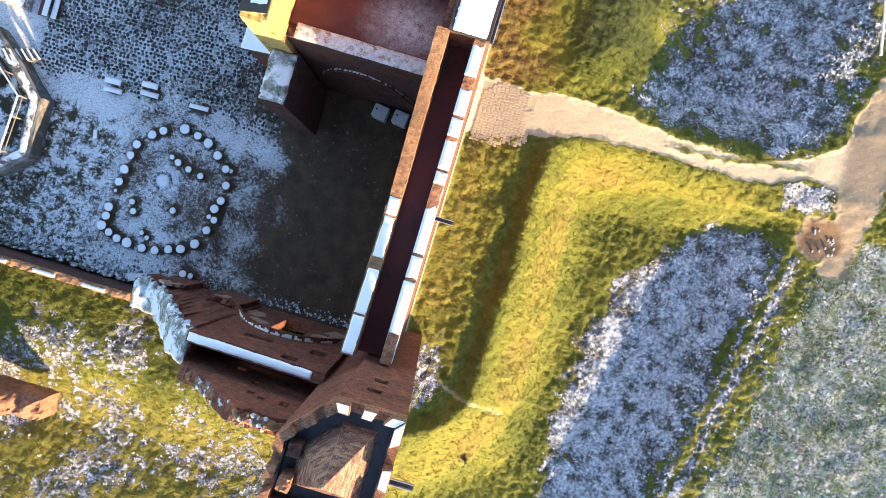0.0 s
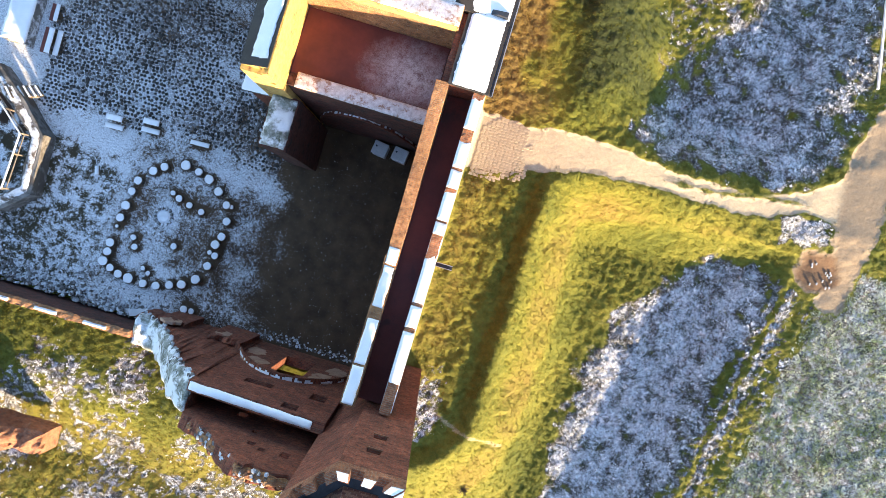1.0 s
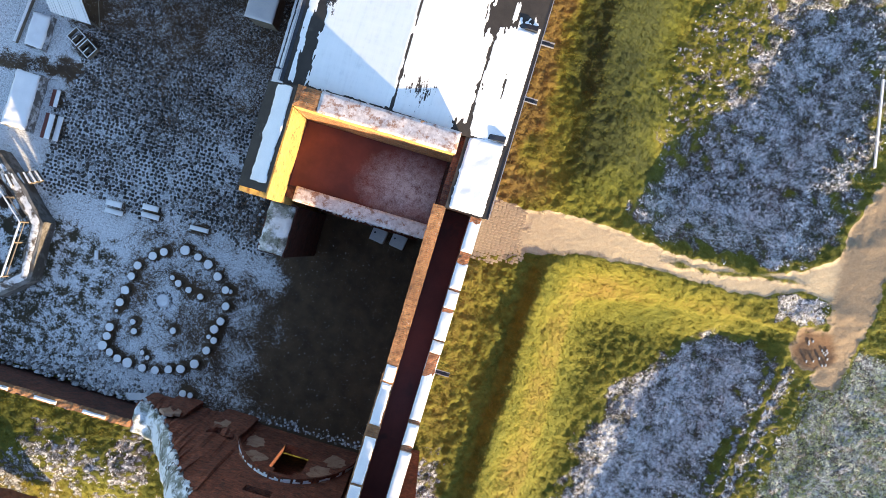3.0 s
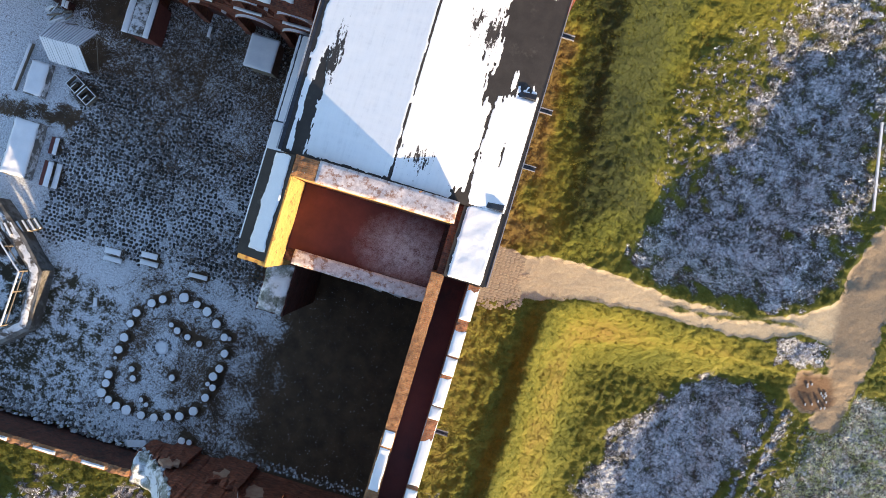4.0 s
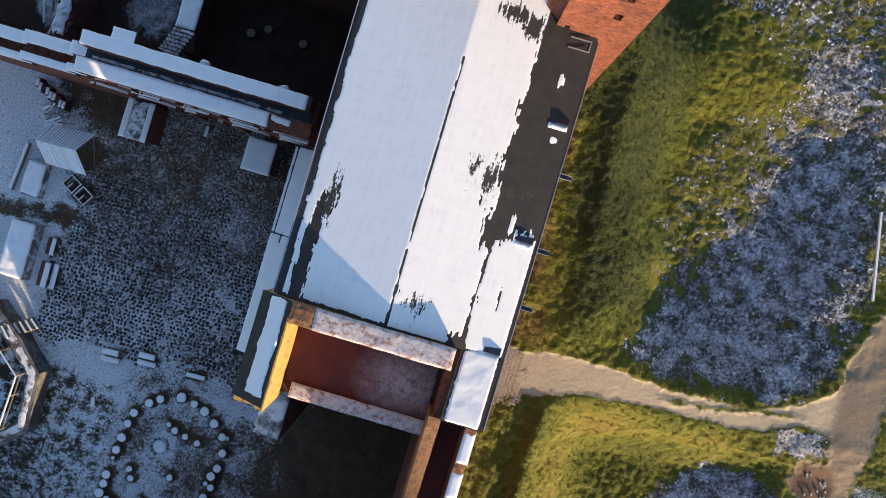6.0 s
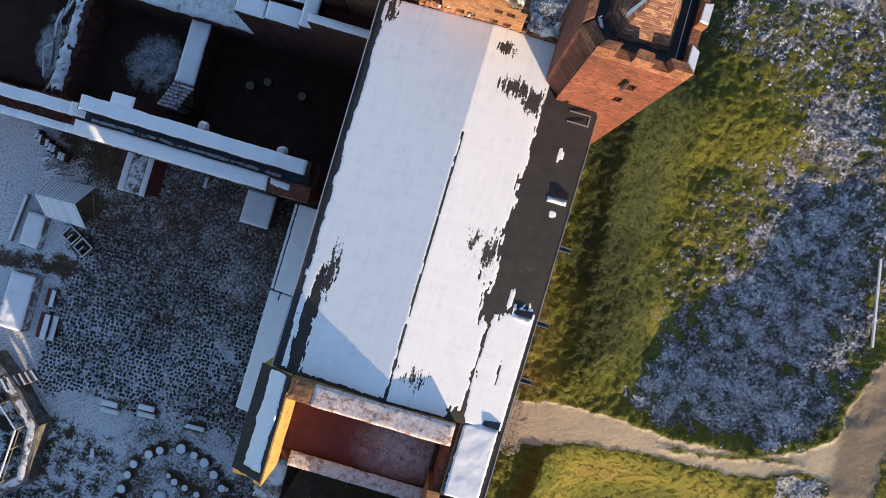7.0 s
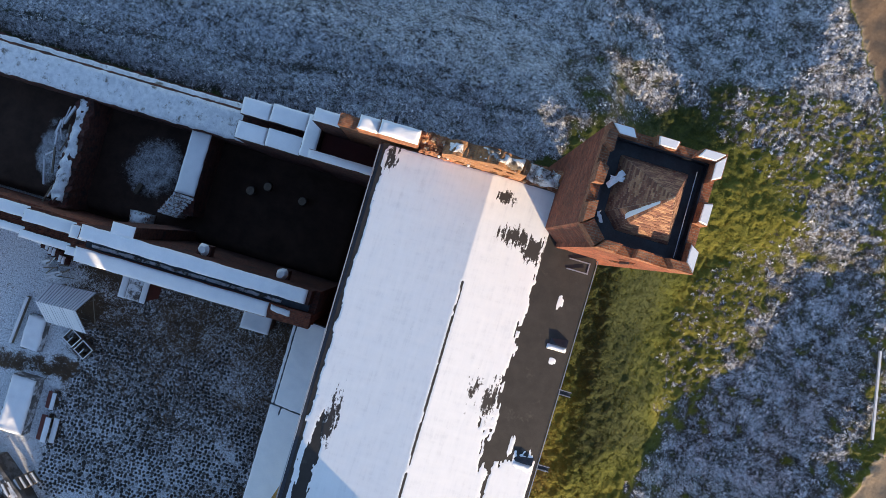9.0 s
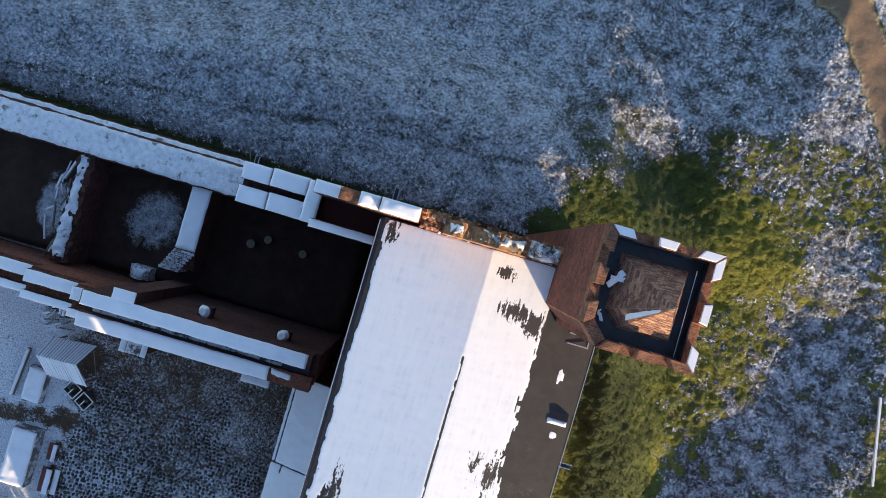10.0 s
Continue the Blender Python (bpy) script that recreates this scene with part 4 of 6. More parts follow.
def along_edges(pts, inner):
    for i in range(len(pts)):
        a, b = Vector((*pts[i], 0)), Vector((*pts[(i + 1) % len(pts)], 0))
        c, d = Vector((*inner[i], 0)), Vector((*inner[(i + 1) % len(pts)], 0))
        yield a, b, c, d


def tower(e0, e1, n0, n1, cuts, cut, foot, top, apex, seed, snow_sides, slit_face, slits, order):
    t = thing("castle_tower", "square red brick corner tower with a crenellated parapet", "castle tower", (e0 + e1) / 2, (n0 + n1) / 2, foot)
    pts = chamfered(e0, e1, n0, n1, cuts, cut)
    deck = top - 1.0
    bm = bmesh.new()
    face, inward = (n0, 0.22) if slit_face == "s" else (n1, -0.22)
    prism(bm, [(e, n + (inward if abs(n - face) < 1e-6 else 0.0)) for e, n in pts], foot, deck - 0.05)
    part("shaft", bm, BRICK, t)
    flat = [e for e, n in pts if abs(n - face) < 1e-6]
    part("face", pierced(min(flat), max(flat), min(face, face + inward), max(face, face + inward), foot, lambda e, n: deck - 0.05, slits), BRICK, t, "brick face with slit windows")
    for a, b, z0, z1 in slits:
        part("sill", boxes((a - 0.06, b + 0.06, face - 0.05, face + 0.05, z0 - 0.1, z0)), BRICK_ORANGE, t)
    ins = chamfered(e0 + 0.36, e1 - 0.36, n0 + 0.36, n1 - 0.36, cuts, cut * 0.9)
    # parapet: a low ring with merlons standing on it
    bm = bmesh.new()
    for a, b, c, d in along_edges(pts, ins):
        lo = [bm.verts.new((p.x, p.y, deck - 0.05)) for p in (a, b, d, c)]
        hi = [bm.verts.new((p.x, p.y, top - 0.62)) for p in (a, b, d, c)]
        bm.faces.new(hi)
        for i in range(4):
            bm.faces.new((lo[i], lo[(i + 1) % 4], hi[(i + 1) % 4], hi[i]))
    bmesh.ops.remove_doubles(bm, verts=bm.verts, dist=0.001)
    part("parapet", bm, BRICK_ORANGE, t)
    bm = bmesh.new()
    prism(bm, chamfered(e0 + 0.37, e1 - 0.37, n0 + 0.37, n1 - 0.37, cuts, cut * 0.9), deck - 0.06, deck)
    part("deck", bm, TARP, t, "black tarred roof gutter")
    for a, b, c, d in along_edges(pts, ins):
        bm = bmesh.new()
        inward = (Vector(((e0 + e1) / 2, (n0 + n1) / 2, 0)) - (c + d) / 2).normalized() * 0.05
        prism(bm, [(p.x, p.y) for p in (c, d, d + inward, c + inward)], deck - 0.02, top - 0.6)
        bmesh.ops.recalc_face_normals(bm, faces=bm.faces)
        part("lining", bm, TARP, t, "black tarred lining")
    rnd = random.Random(seed)
    side = 0
    for a, b, c, d in along_edges(pts, ins):
        length = (b - a).length
        spans = [(0.06, 0.94)] if length < 1.5 else [(0.0, 0.2), (0.4, 0.6), (0.8, 1.0)]
        for s0, s1 in spans:
            bm = bmesh.new()
            h = top - 0.1 * rnd.random() - (0.25 if length < 1.5 else 0)
            q = [a.lerp(b, s0), a.lerp(b, s1), c.lerp(d, s1), c.lerp(d, s0)]
            lo = [bm.verts.new((p.x, p.y, top - 0.64)) for p in q]
            hi = [bm.verts.new((p.x + rnd.uniform(-0.02, 0.02), p.y + rnd.uniform(-0.02, 0.02), h + rnd.uniform(-0.04, 0.02))) for p in q]
            bm.faces.new(hi)
            for i in range(4):
                bm.faces.new((lo[i], lo[(i + 1) % 4], hi[(i + 1) % 4], hi[i]))
            mer = part("merlon", bm, BRICK_ORANGE, t)
            if side in snow_sides:
                bm = bmesh.new()
                m2 = [p.lerp(sum(q, Vector()) / 4, 0.1) for p in q]
                prism(bm, [(p.x, p.y) for p in m2], h - 0.02, h + 0.07, 0.1)
                part("snow", bm, SNOW, mer)
        side += 1
    bm = bmesh.new()
    quad = chamfered(e0 + 0.88, e1 - 0.88, n0 + 0.88, n1 - 0.88, cuts, cut * 0.75)
    lo = [bm.verts.new((e, n, deck)) for e, n in quad]
    tip = bm.verts.new(apex)
    for i in range(len(quad)):
        bm.faces.new((lo[i], lo[(i + 1) % len(quad)], tip))
    part("roof_core", bm, MORTAR, t, "pale mortar bed")
    roof_bricks(t, quad, deck, apex, seed, order)
    return t


NORTH_TOWER = tower(-3.35, 1.05, 30.85, 35.4, ("sw",), 0.75, -1.6, 23.9, (-1.1, 33.0, 26.1), 1, (2, 3), "s", [(-0.42, -0.1, 20.1, 20.75), (-0.45, -0.08, 18.0, 18.6), (-2.2, -1.95, 14.9, 15.6)], (1, 0, 4, 3, 2))
SOUTH_TOWER = tower(-3.75, 0.7, -11.0, -6.4, ("nw",), 1.75, -1.4, 23.4, (-1.45, -8.75, 25.5), 2, (1, 2), "n", [(-1.05, -0.45, 17.85, 18.4), (-1.15, -0.55, 19.95, 20.45), (-1.6, -1.3, 11.0, 12.0)], (2, 3, 4, 1, 0))

bm = bmesh.new()
top, low = Vector((-1.1, 33.0, 26.1)), Vector((-2.2, 31.75, 22.9))
rows = []
for i in range(15):
    u = 0.2 + 0.52 * i / 14
    p = top.lerp(low, u)
    w = 0.34 * math.sin(math.pi * (0.08 + 0.84 * i / 14)) * (0.6 + 0.5 * i / 14)
    rows.append([bm.verts.new(p + Vector((-0.02 - 0.1 * w * k, w * k * 0.9, 0.06 - 0.2 * w * k + 0.03 * (k == 1)))) for k in (0, 1, 2)])
for a, b in zip(rows, rows[1:]):
    for k in (0, 1):
        bm.faces.new((a[k], a[k + 1], b[k + 1], b[k])).smooth = True
bmesh.ops.recalc_face_normals(bm, faces=bm.faces)
part("snow", bm, SNOW, NORTH_TOWER, "drift of snow on the hip")
for a, b, w in (((-2.75, 33.2, 23.25), (-2.35, 33.75, 23.75), 0.2), ((-2.7, 33.5, 23.3), (-2.3, 33.5, 23.8), 0.14), ((-2.75, 32.2, 23.1), (-2.55, 31.85, 23.2), 0.12)):
    bm = bar(a, b, w)
    bmesh.ops.scale(bm, verts=bm.verts, vec=(1, 1, 0.3), space=Matrix.Translation(-(Vector(a) + Vector(b)) / 2))
    bmesh.ops.subdivide_edges(bm, edges=bm.edges, cuts=4, use_grid_fill=True)
    for v in bm.verts:
        v.co += Vector((fbm(v.co.x * 9, v.co.y * 9), fbm(v.co.y * 9, v.co.x * 9, 2.0), 0)) * 0.07
    part("snow", bm, SNOW_THIN, NORTH_TOWER, "streak of snow on the brick slope")
part("pipe", bar((-0.63, 30.75, 20.2), (-0.63, 30.75, 21.3), 0.1), METAL_DARK, NORTH_TOWER)
part("cable", bar((0.42, 31.3, 23.2), (0.3, 34.6, 23.4), 0.025), METAL, NORTH_TOWER)
for e, n, h, mat in ((-2.95, -8.6, 23.3, BRICK_DARK), (-2.95, -9.8, 23.6, BRICK_ORANGE)):
    part("chimney_stub", rough(e - 0.24, e + 0.24, n - 0.26, n + 0.26, 22.3, lambda e, n: h + 0.12 * fbm(e * 3, n * 3), 0.12, 0.06, e, 0.02), mat, SOUTH_TOWER, "broken brick stub")

# ---- north-west range: long wall with a double coping, cross walls, outer curtain ----
RANGE = thing("range_wall", "ruined brick range wall with snow on its double coping", "castle wall", -24, 23.6, 0)


def bays(bm, e0, e1, count, n0, n1, z0, spring, rise, top, pier=0.45):
    """A wall leaf with round-headed openings."""
    w = (e1 - e0) / count
    box(bm, e0, e0 + pier / 2, n0, n1, z0, top)
    for k in range(count):
        a, b = e0 + k * w + pier / 2, e0 + (k + 1) * w - pier / 2
        for i in range(10):
            u0, u1 = a + (b - a) * i / 10, a + (b - a) * (i + 1) / 10
            c = abs(((u0 + u1) / 2 - (a + b) / 2) / ((b - a) / 2))
            box(bm, u0, u1, n0, n1, spring + rise * math.sqrt(max(0, 1 - c * c)), top)
        last = k == count - 1
        box(bm, b, b + (pier / 2 if last else pier), n0, n1, z0, top)
    return bm


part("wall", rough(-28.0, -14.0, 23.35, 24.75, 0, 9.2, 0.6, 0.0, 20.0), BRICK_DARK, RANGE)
part("arcade", bays(bmesh.new(), -30.4, -14.2, 5, 22.62, 23.35, 0.0, 3.3, 1.5, 6.1, 0.5), BRICK, RANGE, "round-headed brick arcade")
part("arcade", bays(bmesh.new(), -28.2, -14.2, 5, 22.7, 23.35, 6.1, 7.6, 0.8, 8.8, 1.3), BRICK, RANGE)
for first, bay, spring, rise, out in ((-30.4, 3.24, 3.45, 1.75, 22.44), (-28.1, 2.8, 7.3, 1.15, 22.46)):
    for k in range(5):
        a = first + bay * k
        bm, top = bmesh.new(), bmesh.new()
        for i in range(14):
            u0, u1 = i / 14, (i + 1) / 14
            z0, z1 = (spring + rise * math.sqrt(max(0, 1 - (2 * u - 1) ** 2)) for u in (u0, u1))
            for target, lo, hi, n0 in ((bm, -0.14, 0.0, out), (top, 0.004, 0.06, out + 0.02)):
                if target is top and (u0 > 0.86 or u0 < 0.04 or fbm(a + u0 * 3, spring) > 0.32):
                    continue
                q = [(a + 0.1 + (bay - 0.2) * u, z) for u, z in ((u0, z0), (u1, z1))]
                vs = [target.verts.new((e, n, z + dz)) for dz in (lo, hi) for n in (n0, 22.72) for e, z in q]
                for f in ((0, 1, 3, 2), (4, 6, 7, 5), (0, 4, 5, 1), (2, 3, 7, 6), (0, 2, 6, 4), (1, 5, 7, 3)):
                    target.faces.new([vs[x] for x in f])
        for b in (bm, top):
            bmesh.ops.recalc_face_normals(b, faces=b.faces)
        hood = part("hood_mould", bm, BRICK, RANGE)
        part("snow", top, SNOW, hood)
        if k and spring < 5:
            part("sill", boxes((a + 0.6, a + 2.7, 22.5, 22.72, 6.0, 6.12)), BRICK, RANGE)
            part("snow", cap(a + 0.7, a + 2.6, 22.5, 22.74, 6.13, 0.06, 0.03, a, 0.1), SNOW, RANGE)
part("leaf", boxes((-28.25, -14.1, 22.5, 22.95, 8.7, 9.4)), BRICK, RANGE)
part("coping", rough(-27.9, -14.3, 23.95, 24.78, 9.2, 10.4, 0.3, 0.03, 21.0), BRICK_DARK, RANGE)
part("snow", cap(-27.85, -14.5, 23.93, 24.82, 10.4, 0.08, 0.04, 22.0), SNOW, RANGE)
part("coping", rough(-28.25, -14.1, 22.48, 23.4, 9.2, lambda e, n: 9.5 + 0.18 * (n - 22.5), 0.3, 0.03, 23.0), BRICK, RANGE)
part("snow", cap(-28.25, -16.6, 22.46, 23.4, lambda e, n: 9.5 + 0.18 * (n - 22.5), 0.08, 0.04, 24.0), SNOW, RANGE)
part("snow", cap(-16.6, -15.2, 22.85, 23.38, lambda e, n: 9.5 + 0.18 * (n - 22.5), 0.05, 0.12, 24.5), SNOW_THIN, RANGE)
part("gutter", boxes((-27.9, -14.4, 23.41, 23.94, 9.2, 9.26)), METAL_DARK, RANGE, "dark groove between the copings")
part("frost", cap(-27.6, -16.0, 23.46, 23.72, 9.26, 0.02, 0.06, 24.7), RIM_SNOW, RANGE)
part("chimney_stub", rough(-26.2, -24.85, 24.79, 25.45, 0.5, 10.4, 0.3, 0.03, 25.0), BRICK_DARK, RANGE)
part("snow", cap(-26.2, -24.85, 24.74, 25.45, 10.42, 0.08, 0.02, 26.0), SNOW, RANGE)
for e0, e1, z in ((-29.6, -28.2, 8.2), (-33.3, -29.6, 7.0), (-46.0, -33.3, 5.6)):
    part("wall", rough(e0, e1, 22.6, 24.5, 0, z - 0.5, 0.5, 0.03, e0), BRICK, RANGE)
    part("coping", rough(e0, e1, 23.6, 24.35, z - 0.6, z, 0.4, 0.03, e0), BRICK_DARK, RANGE)
    part("snow", cap(e0, e1, 23.55, 24.38, z, 0.08, 0.03, e0), SNOW, RANGE)
    part("coping", rough(e0, e1, 22.5, 23.0, z - 0.6, z - 0.1, 0.4, 0.03, e0), BRICK_DARK, RANGE)
    part("snow", cap(e0, e1, 22.48, 23.02, z - 0.1, 0.08, 0.03, e0), SNOW, RANGE)

CROSS = thing("cross_wall", "low cross wall capped with smooth snow, broken down at one end", "ruined wall", -25.4, 29, 1.2)
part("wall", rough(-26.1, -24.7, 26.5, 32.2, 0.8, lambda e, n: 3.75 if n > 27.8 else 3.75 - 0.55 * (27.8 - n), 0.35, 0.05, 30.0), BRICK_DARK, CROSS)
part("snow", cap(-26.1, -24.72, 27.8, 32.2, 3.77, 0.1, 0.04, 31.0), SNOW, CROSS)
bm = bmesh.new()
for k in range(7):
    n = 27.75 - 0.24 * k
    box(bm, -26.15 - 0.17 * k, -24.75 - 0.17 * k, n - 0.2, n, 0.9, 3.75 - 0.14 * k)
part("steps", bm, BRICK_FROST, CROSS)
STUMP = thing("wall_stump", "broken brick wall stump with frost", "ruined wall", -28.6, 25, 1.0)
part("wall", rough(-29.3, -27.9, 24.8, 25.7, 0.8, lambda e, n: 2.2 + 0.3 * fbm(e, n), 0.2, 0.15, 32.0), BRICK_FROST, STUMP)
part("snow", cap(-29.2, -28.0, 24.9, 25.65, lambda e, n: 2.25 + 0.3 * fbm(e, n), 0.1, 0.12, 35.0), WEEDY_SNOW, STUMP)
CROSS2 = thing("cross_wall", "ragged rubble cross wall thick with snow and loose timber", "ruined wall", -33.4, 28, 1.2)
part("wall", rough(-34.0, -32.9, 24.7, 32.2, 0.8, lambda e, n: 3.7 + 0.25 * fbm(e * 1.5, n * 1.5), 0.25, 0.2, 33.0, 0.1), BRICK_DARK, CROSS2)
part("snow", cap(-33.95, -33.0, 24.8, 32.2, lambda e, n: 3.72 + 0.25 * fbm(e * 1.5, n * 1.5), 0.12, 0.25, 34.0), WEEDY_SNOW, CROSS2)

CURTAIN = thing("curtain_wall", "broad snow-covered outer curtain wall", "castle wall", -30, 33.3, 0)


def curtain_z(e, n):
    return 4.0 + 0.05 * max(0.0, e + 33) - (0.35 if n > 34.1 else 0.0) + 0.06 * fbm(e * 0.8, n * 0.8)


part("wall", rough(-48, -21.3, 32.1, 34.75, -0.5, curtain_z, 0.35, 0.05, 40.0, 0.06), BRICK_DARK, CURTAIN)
part("snow", cap(-48, -21.4, 32.12, 34.7, lambda e, n: curtain_z(e, n) + 0.02, 0.1, 0.1, 41.0, 0.2), WEEDY_SNOW, CURTAIN, "snow with dead weeds pushing through")
for e0, e1, n0, n1, z0, z, lab in ((-21.35, -19.6, 33.42, 34.45, -0.4, 9.6, 1), (-19.55, -17.3, 33.42, 34.5, -0.4, 9.85, 1), (-21.35, -19.5, 32.0, 33.05, 0, 9.5, 1), (-19.45, -17.1, 32.0, 33.08, 0, 9.75, 1),
                               (-17.25, -16.35, 32.0, 34.45, 0, 10.4, 1), (-16.3, -14.8, 33.7, 34.42, -0.4, 13.5, 1), (-16.3, -12.6, 31.85, 32.35, 0, 12.3, 1),
                               (-14.75, -13.6, 33.7, 34.35, -0.4, 14.6, 0), (-13.55, -12.5, 33.62, 34.35, -0.4, 15.9, 1), (-12.45, -10.45, 33.6, 34.35, -0.4, 16.3, 1)):
    part("block", rough(e0, e1, n0, n1, z0, z, 0.25, 0.03, e0), BRICK_ORANGE if e0 > -15 else BRICK_DARK, CURTAIN)
    if lab:
        part("snow", cap(e0, e1, n0, n1, z, 0.09, 0.03, e0 + 0.5), SNOW, CURTAIN)
part("infill", boxes((-21.3, -17.2, 33.05, 33.42, 0, 9.0)), BRICK_DARK, CURTAIN)
part("recess_floor", boxes((-16.3, -12.1, 32.35, 33.7, 0, 9.6)), RED_FLOOR, CURTAIN)


def ragged_z(e, n):
    return 15.9 + 0.5 * fbm(e * 1.4, n * 1.4, 2.0) - 0.35 * (33.95 - n)


part("wall", rough(-10.4, -3.2, 33.42, 34.4, -0.6, ragged_z, 0.18, 0.18, 42.0, 0.06), BRICK_ORANGE, CURTAIN, "crumbling orange brick wall top")



def crag_z(e, n):
    return 17.9 + 0.7 * math.exp(-((e + 6.8) / 0.8) ** 2) + 0.3 * fbm(e * 1.6, n * 1.2, 8.0) - 0.6 * smooth(-8.6, -9.2, e)


lights = [(e - 0.2, e + 0.2, z, z + 0.42) for e, z in ((-8.3, 15.75), (-7.75, 15.75), (-6.6, 15.75), (-5.95, 15.75), (-6.5, 17.1), (-5.9, 17.1))]
part("upper_wall", pierced(-9.2, -5.2, 33.44, 34.15, 15.0, crag_z, lights, 0.16), BRICK_TOP, CURTAIN, "standing scrap of orange brick wall with paired small windows")
for e0, e1 in ((-9.0, -8.2), (-7.6, -5.4)):
    part("frost", cap(e0, e1, 33.5, 34.12, lambda e, n: crag_z(e, n) + 0.03, 0.08, 0.14, e0, 0.1), RIM_SNOW, CURTAIN)
part("frost", cap(-5.1, -3.3, 33.46, 34.36, lambda e, n: ragged_z(e, n) + 0.06, 0.1, 0.14, 43.0, 0.12), RIM_SNOW, CURTAIN, "broken frost over crumbling bricks")

# ---- south range ----
SOUTH = thing("south_range", "ruined brick south range with snow on its wall tops", "castle wall", -8, -8.5, 0)


def south_z(e, n):
    return 13.85 + 0.75 * (e + 10.95) / 6.5


part("wall", pierced(-11.0, -3.6, -8.15, -7.55, -0.5, south_z, [(-8.5, -8.1, 2.4, 7.0), (-8.1, -6.9, 2.4, 7.6), (-6.9, -6.5, 2.4, 6.8), (-8.9, -7.3, 10.5, 11.3), (-6.15, -5.3, 13.0, 14.0), (-5.2, -4.3, 9.8, 11.1)]), BRICK, SOUTH)


def blotch(e, z, w, h, n0, n1, seed):
    """An uneven patch of old plaster on a wall face."""
    r, bm = random.Random(seed), bmesh.new()
    k = [r.uniform(0.7, 1.1) for _ in range(18)]
    pts = [(e + w * k[i] * math.cos(i * math.pi / 9), z + h * k[i] * math.sin(i * math.pi / 9)) for i in range(18)]
    a, b = ([bm.verts.new((u, n, v)) for u, v in pts] for n in (n0, n1))
    bm.faces.new(a)
    bm.faces.new(list(reversed(b)))
    for i in range(18):
        bm.faces.new((a[i], b[i], b[(i + 1) % 18], a[(i + 1) % 18]))
    bmesh.ops.recalc_face_normals(bm, faces=bm.faces)
    return bm


for e, z, w, h in ((-9.7, 6.2, 0.9, 1.0), (-10.3, 3.6, 0.7, 1.2), (-5.4, 6.0, 0.8, 1.5), (-4.8, 3.2, 0.8, 1.3), (-16.3, 3.6, 0.7, 0.9), (-12.9, 3.2, 0.5, 1.0)):
    part("plaster", blotch(e, z, w, h, -7.6 if e > -11 else -7.3, -7.52 if e > -11 else -7.12, e), PLASTER, SOUTH, "worn pinkish plaster")
great_arch(SOUTH, -11.8, -3.4, 8.8, -7.55, 0.3, 6)
part("snow", cap(-10.95, -4.2, -8.1, -7.6, south_z, 0.09, 0.05, 51.0), SNOW, SOUTH)


def back_z(e, n):
    return 13.9 + 4.0 * smooth(-10.9, -6.2, e) + 0.45 * fbm(e * 1.3, n * 1.3, 6.0)


HOLES = [(-7.3, -6.1, 3.0, 8.3), (-6.95, -6.55, 15.05, 15.5), (-6.3, -5.95, 15.5, 15.95), (-7.2, -6.9, 13.2, 13.75), (-5.2, -4.75, 15.2, 15.95), (-8.6, -8.1, 11.2, 11.9)]
part("wall", pierced(-10.9, -3.6, -10.1, -9.3, -0.5, back_z, HOLES, 0.22), BRICK, SOUTH)
part("weathered_top", cap(-10.5, -4.0, -10.0, -9.4, lambda e, n: back_z(e, n) + 0.02, 0.16, 0.14, 58.0, 0.2), BRICK_TOP, SOUTH)
part("floor", boxes((-11, -3.6, -9.3, -8.1, 8.7, 9.0)), BRICK_DARK, SOUTH)


def wedge_z(e, n):
    return 2.95 + 10.6 * smooth(-18.5, -10.2, e) + 0.4 * fbm(e * 0.9, n * 0.9, 3.0) - 0.25 * abs(n + 8.2)


part("broken_end", rough(-19.0, -10.95, -9.7, -7.5, -0.6, lambda e, n: wedge_z(e, n) - 0.1, 0.22, 0.3, 53.0, 0.15), BRICK, SOUTH, "broken brick wall end")
part("moss", cap(-19.0, -10.95, -9.75, -7.45, wedge_z, 0.3, 0.15, 59.0, 0.2), MOSS, SOUTH, "frosted moss and weeds")
for e0, e1 in ((-17.2, -15.4), (-13.6, -11.2)):
    part("outer_leaf", rough(e0, e1, -7.6, -7.12, -0.6, lambda e, n: 3.4 + 0.25 * (e + 17) + 0.9 * fbm(e * 1.1, 3.0), 0.2, 0.25, e0, 0.08), BRICK, SOUTH, "broken brick outer leaf")
LOW = thing("boundary_wall", "low brick boundary wall with a sunlit snowy top", "wall", -33, -8.9, 0)
part("wall", rough(-50, -18.9, -9.25, -8.75, -0.8, 3.05, 0.4, 0.04, 54.0), BRICK_DARK, LOW)
part("top_course", rough(-50, -18.95, -9.27, -8.74, 3.0, lambda e, n: 3.1 + 0.08 * fbm(e * 1.6, n * 1.6), 0.2, 0.06, 58.5, 0.04), BRICK_TOP, LOW, "sunlit weathered brick top")
for k in range(9):
    e0 = -49.5 + 3.4 * k
    part("snow", cap(e0, e0 + 1.6 + 0.9 * abs(fbm(e0, 3.0)), -9.22, -8.9, 3.14, 0.06, 0.08, e0), WEEDY_SNOW, LOW)
STUB = thing("wall_stub", "snow-capped broken wall stub beside the wing", "ruined wall", -11.6, 7, 0)
part("wall", rough(-12.4, -10.75, 5.3, 8.38, 0, 9.6, 0.3, 0.08, 56.0, 0.05), BRICK_DARK, STUB)
part("moss", cap(-12.38, -10.78, 5.32, 8.35, lambda e, n: 9.62 + 0.2 * fbm(e * 1.5, n * 1.5, 5.0), 0.2, 0.08, 57.0), MOSS, STUB, "frosted moss and snow")
